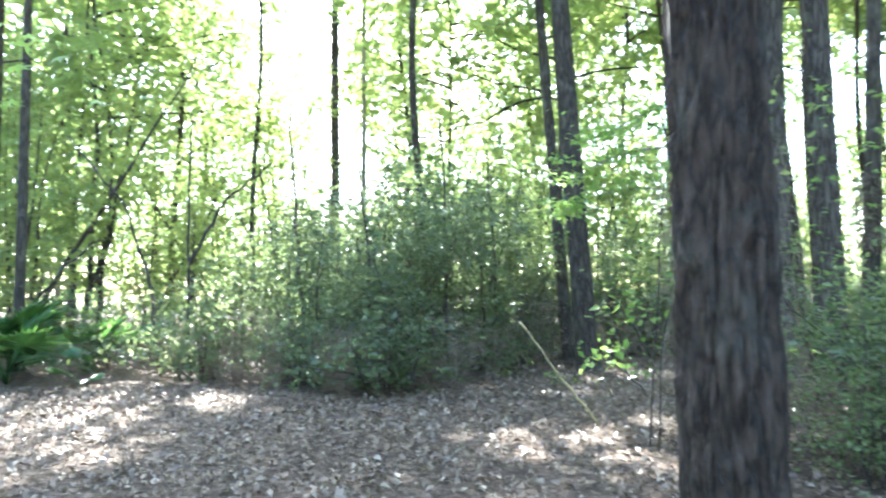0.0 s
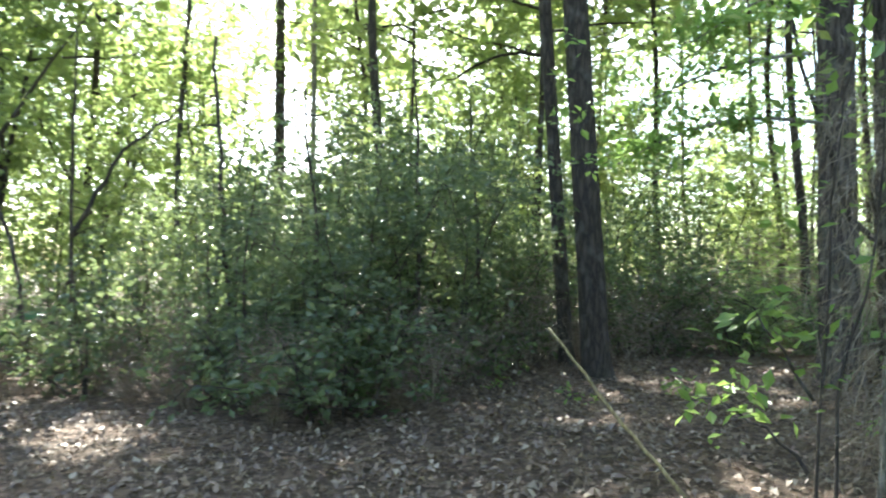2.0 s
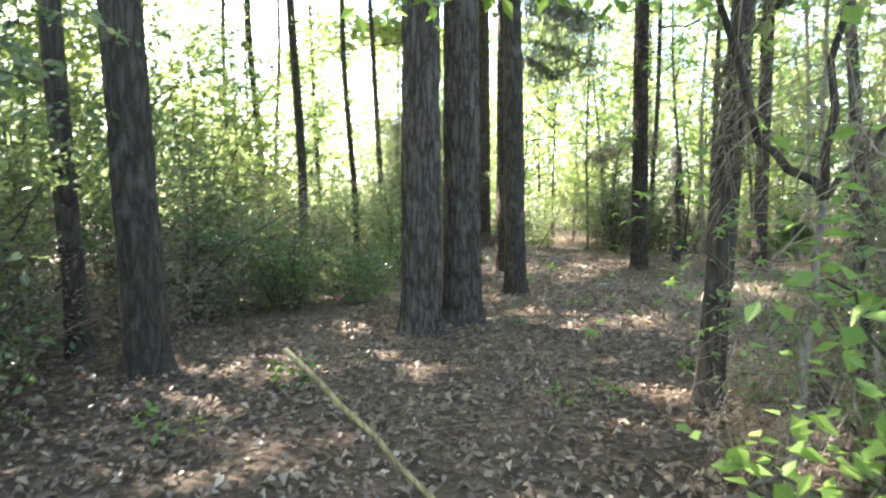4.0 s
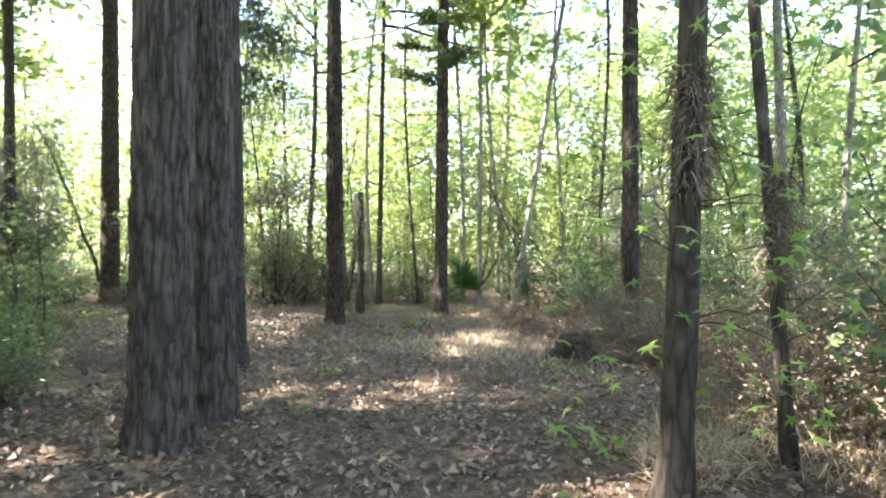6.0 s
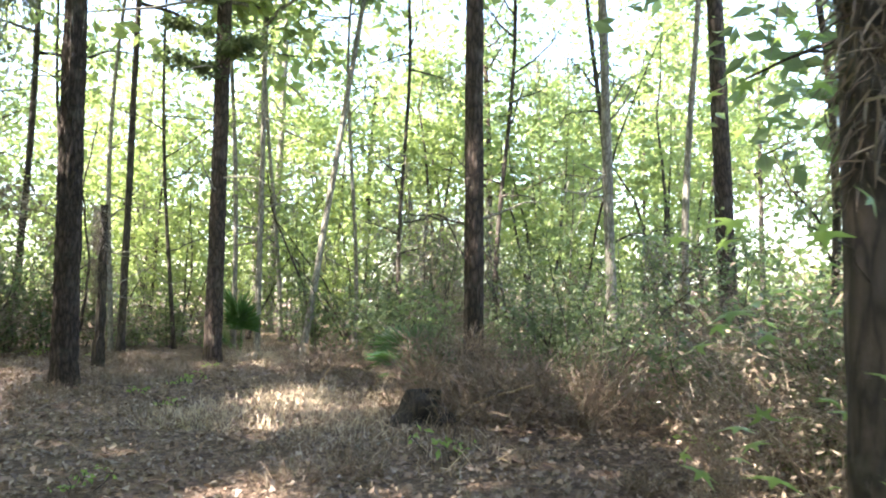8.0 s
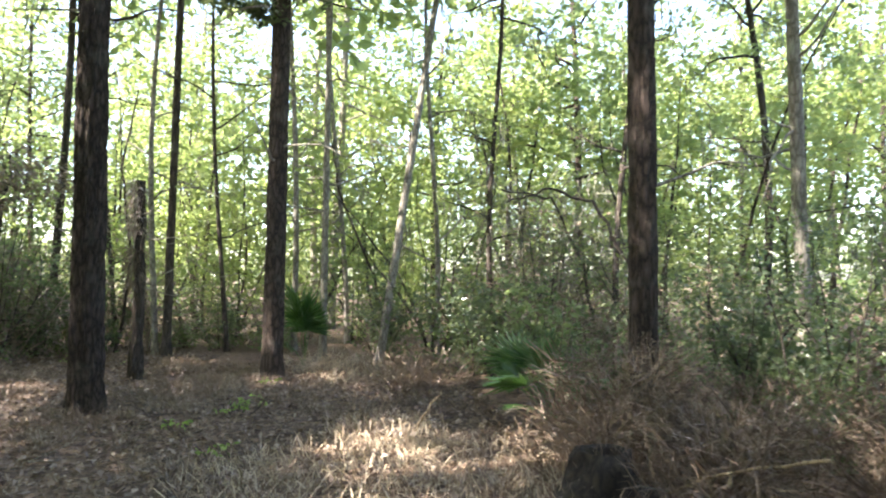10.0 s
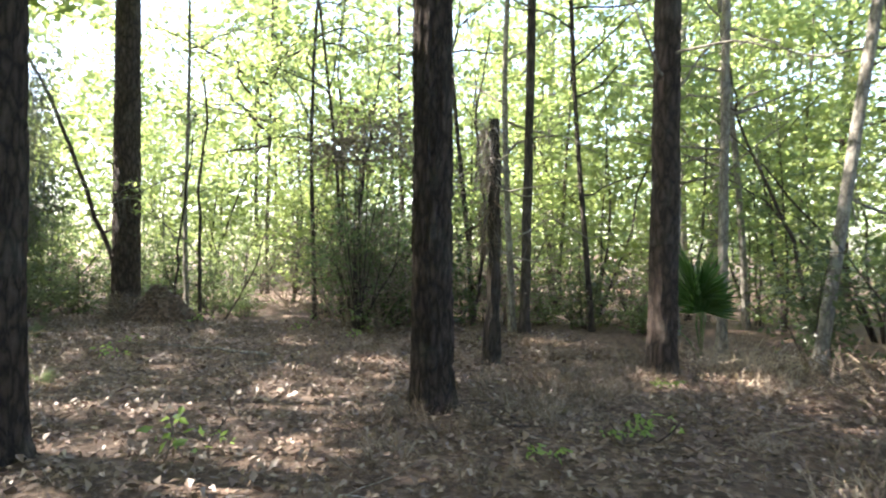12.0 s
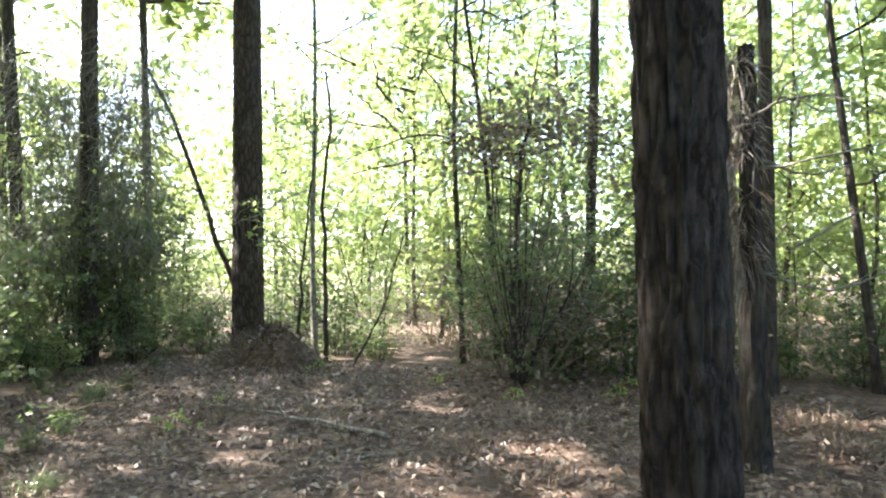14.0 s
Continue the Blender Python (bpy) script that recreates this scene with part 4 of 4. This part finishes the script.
straw_clump("brush_heap", "brown heap of dead undergrowth and stems", "brush pile", 12.3, 7.2, 0.0, 900, 0.6, 0.8, 0.4, False, BROWN, wide=2.0)
straw_clump("brush_heap", "brown heap of dead undergrowth and stems", "brush pile", 16.2, 8.3, 0.0, 700, 0.8, 0.35, 0.35, False, BROWN, wide=2.0)
straw_clump("brush_heap", "brown heap of dead undergrowth and stems", "brush pile", 17.9, 9.5, 0.0, 500, 0.7, 0.2, 0.3, False)


for bx, by in ((11.9, 7.5), (11.0, 7.1), (11.6, 6.6), (10.4, 6.2), (12.0, 5.8), (10.9, 5.4), (9.6, 5.3), (12.6, 5.0)):
    straw_clump("brush_heap", "brown heap of dead undergrowth and stems", "brush pile", bx, by, 0.0, 700, 0.6, 0.55, 0.3, False, BROWN, wide=2.0)


# hollow stump
def hollow_stump(x, y):
    s = Shape()
    v, n, m = [], 22, 9
    prof = [(0.4, -0.08), (0.31, 0.05), (0.24, 0.14), (0.2, 0.24), (0.16, 0.32), (0.12, 0.3), (0.10, 0.18), (0.08, 0.1), (0.02, 0.08)]
    for r, z in prof:
        for j in range(n):
            a = 2 * math.pi * j / n
            k = 1.5 * noise.noise((math.cos(a) * 2.1, math.sin(a) * 2.1, z * 5 + x))
            v.append(((r * (1 + 0.35 * k)) * math.cos(a), (r * (1 + 0.35 * k)) * math.sin(a), z + (0.14 * k if 0.4 < z else 0)))
    s.add(v, [[i * n + j, i * n + (j + 1) % n, (i + 1) * n + (j + 1) % n, (i + 1) * n + j] for i in range(m - 1) for j in range(n)])
    ob = tagged(new("hollow_stump", s.mesh("hollow_stump", ROT, True)), "dark rotten hollow stump among dead brush", "stump")
    ob.location = (x, y, ground_z(x, y))


hollow_stump(11.4, 7.72)


# broken snag with a cap of shredded dry bark
def broken_snag(x, y):
    t = thing("broken_snag", (x, y, ground_z(x, y)), "broken dead trunk capped with shredded pale bark", "dead tree")
    part("trunk", trunk_mesh(0.19, 2.9, (0.0, -0.01), 24, 90, 0.05, 0.25, DARK, 0.05, 2.0), t)
    straw_clump("shredded_bark", "pale shredded bark", "", 0, 0.0, 2.1, 800, 0.11, 0.8, 0.15, True, SHRED, parent=t, wide=2.6)
    straw_clump("dry_vine", "brown dry vine strands", "", 0, 0.0, 1.35, 400, 0.11, 0.6, 0.2, True, BROWN, parent=t, wide=2.5)
    for k in range(4):
        s = Shape()
        p = limb_path((0, 0, rng.uniform(1.9, 2.4)), rng.uniform(0, 6.28), rng.uniform(-0.2, 0.3), rng.uniform(0.6, 1.1), 6, 0.22)
        s.tube(p, np.linspace(0.014, 0.004, len(p)), 5)
        part("dead_branch", s.mesh("dead_branch", GREY, True), t)


broken_snag(17.3, 12.3)
for q in ([(17.5, 12.0, 1.5), (17.6, 11.6, 1.75), (17.7, 11.2, 1.5), (17.75, 10.9, 1.55)], [(17.35, 12.25, 1.35), (17.6, 11.8, 1.2), (17.9, 11.3, 1.4)]):
    stick("pale_vine", "pale bare vine stem looping beside a broken snag", q, 0.010, 0.006, GREY, "vine", 3)

palmetto(13.72, 7.33, 12, 0.88, 1.0)
palmetto(18.5, 9.9, 7, 0.95, 1.1)
for px, py, pk in ((-7.2, 10.6, 11), (-6.4, 11.6, 11), (-5.6, 10.5, 10), (-8.6, 10.3, 10), (-5.0, 11.6, 9), (-9.6, 10.8, 9)):
    palmetto(px, py, pk, 1.2)
palmetto(-4.05, 9.9, 4, 0.55, 0.3, "small palmetto seedling with pale sunlit fans")

# fallen wood
stick("fallen_branch", "long grey fallen branch lying on the leaves", [(16.77, 14.97, 0.04), (16.85, 16.2, 0.07), (16.96, 17.38, 0.05)], 0.022, 0.008, GREY, twigs=5)
stick("fallen_branch", "pale thin fallen branch on the forest floor", [(16.4, 19.2, 0.06), (16.7, 19.0, 0.1), (17.05, 18.85, 0.16)], 0.024, 0.010, DEAD, twigs=3)
stick("fallen_branch", "pale thin fallen branch on the forest floor", [(15.9, 18.6, 0.03), (16.5, 18.2, 0.08)], 0.022, 0.009, DEAD, twigs=2)
stick("bare_sapling", "thin bare stem leaning in the undergrowth", [(20.1, 18.2, -0.03), (19.9, 17.4, 0.9), (19.7, 16.9, 1.9)], 0.02, 0.009, DARK, twigs=2)
stick("bare_sapling", "dark thin trunk arching away from a large pine", [(20.7, 21.0, -0.05), (20.2, 21.6, 2.5), (19.5, 22.4, 5.2)], 0.06, 0.03, DARK, "sapling", 5)
stick("bare_sapling", "slender bare young stem rising from the leaves", [(20.3, 18.9, -0.03), (20.25, 18.85, 2.0), (20.1, 18.6, 4.6)], 0.04, 0.018, DARK, "sapling", 6)
stick("bare_sapling", "slender bare young stem rising from the leaves", [(20.2, 19.4, -0.03), (20.2, 19.3, 1.6), (20.1, 18.9, 3.6)], 0.03, 0.012, DARK, "sapling", 6)
stick("bare_sapling", "slender crooked stem at the edge of the thicket", [(20.0, 15.4, -0.03), (19.95, 15.35, 1.4), (19.8, 15.0, 3.6)], 0.05, 0.02, DARK, "sapling", 8)
stick("fallen_branch", "thin dead twig standing out of dry grass", [(13.4, 8.75, -0.02), (13.38, 8.66, 0.2), (13.3, 8.5, 0.42)], 0.014, 0.006, DEAD, twigs=1)
stick("fallen_branch", "long dead branch lying against the brush", [(10.3, 6.9, 0.5), (10.9, 7.3, 0.25), (11.2, 7.4, 0.03)], 0.012, 0.006, DEAD, twigs=1)
def dead_leaf_crown(x, y, z, n, size):
    """Withered brown leaves held in the top of a shrub, on thin twigs down to its stem."""
    t = thing("withered_top", (x, y, ground_z(x, y)), "withered brown leaves on thin stems above a shrub", "shrub", "undergrowth shrubs")
    at = []
    for k in range(9):
        path = limb_path((rng.normal(0, 0.12), rng.normal(0, 0.12), -0.05), rng.uniform(0, 6.28), rng.uniform(1.2, 1.5), z * rng.uniform(0.85, 1.1), 8, 0.07)
        s = Shape()
        s.tube(path, np.linspace(0.014, 0.004, len(path)), 5)
        part("stem", s.mesh("stem", DARK, True), t)
        m = n // 9
        at.append(path[-1] + rng.normal(0, 1, (m, 3)) * size - [0, 0, 0.1])
    s = Shape()
    s.leaves(np.concatenate(at), 0.085, 0.5, 0.2)
    tagged(part("dead_foliage", s.mesh("dead_foliage", VINE), t, "withered brown leaves"), kind="stuff")


dead_leaf_crown(19.8, 15.2, 3.65, 2400, [0.32, 0.38, 0.2])


def litter_mound(x, y, rx, ry, h):
    """Rounded heap of soil and leaves against a tree, with leaves lying on it."""
    s, n, m = Shape(), 30, 10
    v = [(0, 0, h)]
    for i in range(1, m + 1):
        for j in range(n):
            a, r = 2 * math.pi * j / n, i / m
            k = 1 + 0.22 * noise.noise((math.cos(a) * 1.4 + x, math.sin(a) * 1.4, r))
            v.append((rx * r * k * math.cos(a), ry * r * k * math.sin(a), h * (0.5 + 0.5 * math.cos(math.pi * r)) * (1 + 0.25 * noise.noise((r * 4, a * 2, y))) - 0.08 * r))
    f = [[0, 1 + j, 1 + (j + 1) % n] for j in range(n)]
    f += [[1 + i * n + j, 1 + (i + 1) * n + j, 1 + (i + 1) * n + (j + 1) % n, 1 + i * n + (j + 1) % n] for i in range(m - 1) for j in range(n)]
    s.add(v, f)
    t = thing("litter_mound", (x, y, ground_z(x, y)), "dark rounded mound of soil and dead leaves by a pine", "mound")
    part("heap", s.mesh("heap", SOIL, True), t)
    at = np.array(v)[rng.integers(0, len(v), 900)] + rng.normal(0, 0.05, (900, 3)) * [1, 1, 0.2]
    s = Shape()
    s.leaves(at, 0.075, 0.5, 0.9)
    tagged(part("dead_foliage", s.mesh("dead_foliage", BROWN), t, "dark fallen leaves"), kind="stuff")


litter_mound(19.4, 19.05, 0.7, 1.1, 0.6)
dead_leaf_crown(18.0, 6.0, 2.5, 360, [0.3, 0.4, 0.3])
for hx, hy, hz in ((18.8, 21.9, 1.5), (18.1, 22.6, 1.3), (19.3, 22.7, 1.4), (18.6, 21.4, 1.9), (19.0, 23.4, 1.5), (17.4, 22.3, 1.6)):
    straw_clump("hanging_moss", "dark curtain of moss and vine strands", "moss", hx, hy, hz, 1100, 0.6, 3.4, 0.45, True, MOSS, "hanging moss", wide=3.0)


straw_clump("brush_heap", "dark mound of dead leaves and stems at a tree base", "brush heap", 19.75, 19.7, 0.0, 900, 0.7, 0.4, 0.3, False, BROWN, wide=3.0)
straw_clump("brush_heap", "brown dry stems matted on the ground", "brush heap", 15.9, 11.4, 0.0, 1300, 0.8, 0.08, 0.16, False, BROWN, wide=1.5)
straw_clump("brush_heap", "brown dry stems matted on the ground", "brush heap", 16.6, 10.9, 0.0, 1000, 0.7, 0.08, 0.16, False, BROWN, wide=1.5)


for hx, hy, hz in ((18.8, 5.7, 1.3), (17.9, 5.1, 1.5), (19.6, 6.2, 1.7)):
    straw_clump("hanging_moss", "grey-brown moss strands hanging in a shrub", "moss", hx, hy, hz, 500, 0.55, 1.9, 0.4, True, MOSS, "hanging moss", wide=2.5)


# slender trees of the middle distance, with crooked limbs, thin leaf sprays and hanging strands
def slim_tree(x, y, dia, height, lean=(0, 0), limbs=7, moss=0, leaf=220, mat=DARK, bend=0.12, low=0.2, label="slender crooked hardwood with thin leafy limbs"):
    t = thing("hardwood_tree", (x, y, ground_z(x, y)), label, "tree", "trees of the wood")
    seed = x * 2.3 + y
    part("trunk", trunk_mesh(dia, height, lean, 12, 34, 0.010, 0.3, mat, bend, seed), t)
    at, hang = [], []
    for k in range(limbs):
        h = height * rng.uniform(low, 0.85)
        c = (lean[0] * h + bend * math.sin(h * 0.55 + seed), lean[1] * h + bend * math.cos(h * 0.43 + seed), h)
        path = limb_path(c, rng.uniform(0, 6.28), rng.uniform(0.0, 0.9), rng.uniform(0.9, 2.2), 7, 0.2)
        s = Shape()
        s.tube(path, np.linspace(dia * 0.2, 0.006, len(path)), 6)
        twigs = []
        for j in range(4):
            i = rng.integers(2, len(path))
            tw = limb_path(path[i], rng.uniform(0, 6.28), rng.uniform(-0.3, 0.7), rng.uniform(0.3, 0.8), 4, 0.3)
            twigs.append(tw)
            at.append(tw[rng.integers(1, 5, leaf // 28 + 1)] + rng.normal(0, 0.16, (leaf // 28 + 1, 3)) * [1, 1, 0.5])
            hang.append(tw[1:])
        hang.append(path[2:])
        limb = part("limb", s.mesh("limb", mat, True), t)
        for tw in twigs:
            s = Shape()
            s.tube(tw, np.linspace(0.008, 0.003, len(tw)), 4)
            part("twig", s.mesh("twig", mat, True), limb)
    s = Shape()
    s.leaves(np.concatenate(at), 0.10, 0.55, 0.5)
    tagged(part("foliage", s.mesh("foliage", LEAF_LIGHT), t), kind="stuff")
    if moss:
        pts = np.concatenate(hang)
        root = pts[rng.integers(0, len(pts), moss)] + rng.normal(0, 0.05, (moss, 3))
        s = Shape()
        strip_blades(s, root, rng.normal(0, 0.18, (moss, 3)) + [0, 0, -1.0], rng.uniform(0.15, 0.6, moss), rng.uniform(0.004, 0.010, moss), np.zeros(moss), moss)
        tagged(part("hanging_moss", s.mesh("hanging_moss", MOSS), t, "grey-brown hanging strands"), kind="stuff")


for sx, sy, sd, sh, sl, sk, sm, sb in ((20.6, 12.9, 0.12, 11, (0.02, -0.03), 8, 60, 0.2), (21.2, 11.6, 0.10, 10, (-0.01, 0.03), 8, 60, 0.12), (20.9, 10.2, 0.13, 12, (0.0, 0.02), 9, 120, 0.1), (21.9, 9.2, 0.12, 12, (0.0, 0.03), 7, 80, 0.15),
                                       (19.9, 7.6, 0.11, 10, (0.03, -0.03), 9, 260, 0.2), (19.1, 6.2, 0.12, 9, (0.0, 0.05), 10, 220, 0.25), (17.2, 4.6, 0.12, 9, (-0.03, 0.03), 10, 220, 0.25), (16.2, 3.1, 0.13, 10, (0.02, -0.02), 9, 300, 0.2),
                                       (21.3, 17.1, 0.09, 8, (0.0, -0.05), 9, 120, 0.18), (20.9, 16.2, 0.08, 7, (-0.03, 0.06), 9, 120, 0.18), (21.0, 19.6, 0.10, 9, (0.0, 0.04), 9, 160, 0.15), (19.0, 23.4, 0.11, 9, (0.0, 0.06), 9, 300, 0.2),
                                       (22.4, 14.2, 0.11, 10, (0.0, 0.03), 8, 60, 0.2), (12.2, 3.6, 0.11, 9, (0.02, 0.02), 9, 300, 0.2), (10.6, 3.2, 0.10, 9, (0.0, 0.04), 9, 300, 0.2), (8.4, 3.6, 0.11, 9, (0.03, 0.0), 9, 300, 0.2)):
    slim_tree(sx, sy, sd, sh, sl, sk, sm, 320, (DARK, GREY)[rng.integers(0, 2)], sb, 0.12)


def ground_twigs():
    """Short dead twigs dropped on the leaves."""
    n = 0
    for k in range(900):
        x, y = rng.uniform(-2, 20), rng.uniform(4, 19)
        if n >= 46 or not inside(x, y, CLEARING):
            continue
        n += 1
        a, L, z = rng.uniform(0, 6.28), rng.uniform(0.15, 0.55), ground_z(x, y)
        stick("fallen_twig", "short dead twig lying on the leaf litter", [(x, y, z + 0.012), (x + L * math.cos(a), y + L * math.sin(a), ground_z(x + L * math.cos(a), y + L * math.sin(a)) + rng.uniform(0.012, 0.07))],
              rng.uniform(0.006, 0.011), 0.003, (DEAD, GREY, DARK)[rng.integers(0, 3)], "twig", 2)


ground_twigs()
for q in ([(15.9, 4.9, -0.05), (16.0, 5.2, 1.6), (16.0, 5.8, 2.6), (15.9, 6.5, 2.75), (15.9, 7.1, 2.55)], [(18.0, 4.8, -0.05), (18.1, 5.1, 1.8), (18.0, 5.7, 2.9), (17.9, 6.6, 3.0)],
          [(20.4, 8.3, -0.05), (20.3, 8.6, 1.5), (20.2, 9.3, 3.2), (20.2, 9.5, 4.4)], [(21.0, 13.6, -0.05), (20.9, 13.3, 1.8), (20.8, 13.5, 3.6), (20.8, 13.2, 5.2)]):
    stick("bare_sapling", "crooked dark stem arching through the thicket", q, 0.035, 0.012, DARK, "sapling", 9)


def dead_tufts():
    n = 0
    for k in range(2000):
        x, y = rng.uniform(7.5, 19.5), rng.uniform(5.5, 18)
        if n >= 110 or not inside(x, y, CLEARING) or (y > 12.4 and rng.random() < 0.6) or abs(y - 9.7 - max(0, x - 8) * 0.42) < 0.7 and x < 13:
            continue
        n += 1
        r = rng.uniform(0.12, 0.4)
        straw_clump("dead_tuft", "low tuft of dead brown grass and stems", "grass", x, y, ground_z(x, y), int(60 + 260 * r), r, 0.05, rng.uniform(0.1, 0.2), False,
                    (BROWN, VINE, BROWN, BROWN)[rng.integers(0, 4)], "dead grass tufts", wide=1.6)


dead_tufts()


# dry grass where the sun reaches the ground
def dry_grass():
    s = Shape()
    for cx, cy, a, b, k in ((12.1, 9.1, 1.1, 1.6, 2600), (13.4, 9.0, 0.9, 0.6, 900), (17.6, 9.2, 1.2, 0.9, 900), (7.4, 6.4, 1.0, 0.5, 700), (10.5, 8.2, 1.2, 1.0, 500)):
        u, r = rng.uniform(0, 6.28, k), np.sqrt(rng.uniform(0, 1, k))
        x, y = cx + a * r * np.cos(u), cy + b * r * np.sin(u)
        root = np.stack([x, y, [ground_z(p, q) for p, q in zip(x, y)]], 1)
        strip_blades(s, root, rng.normal(0, 0.55, (k, 3)) + [0, 0, 0.6], rng.uniform(0.08, 0.28, k), rng.uniform(0.002, 0.005, k), rng.uniform(0, 0.6, k), k)
    tagged(new("dry_grass", s.mesh("dry_grass", STRAW)), "pale dry grass and pine straw on the ground", "grass", kind="stuff")


dry_grass()


# seedlings on the forest floor
def seedlings():
    base = leafy_thing("seedling", "small green seedling in the leaf litter", "seedling", "seedlings", 0.35, 3, 0.6, 0.06, 5, 4, LEAF_BRIGHT, DARK, 0.006, 0.2, 0.5, 0.04, 0.12)
    n = 0
    for k in range(400):
        x, y = rng.uniform(0, 20), rng.uniform(5, 19)
        if n < 22 and inside(x, y, CLEARING) and edge_distance(x, y, CLEARING) < 3.0:
            put(base, x, y, rng.uniform(0, 360), rng.uniform(0.6, 1.4))
            n += 1
    for x, y in ((14.6, 10.5), (13.9, 10.9), (12.9, 10.4), (16.2, 10.2), (5.2, 8.2), (5.7, 8.0)):
        put(base, x, y, rng.uniform(0, 360), 0.9)
    forget(base)


seedlings()


for group in STOCK.values():
    for ob in group:
        forget(ob)
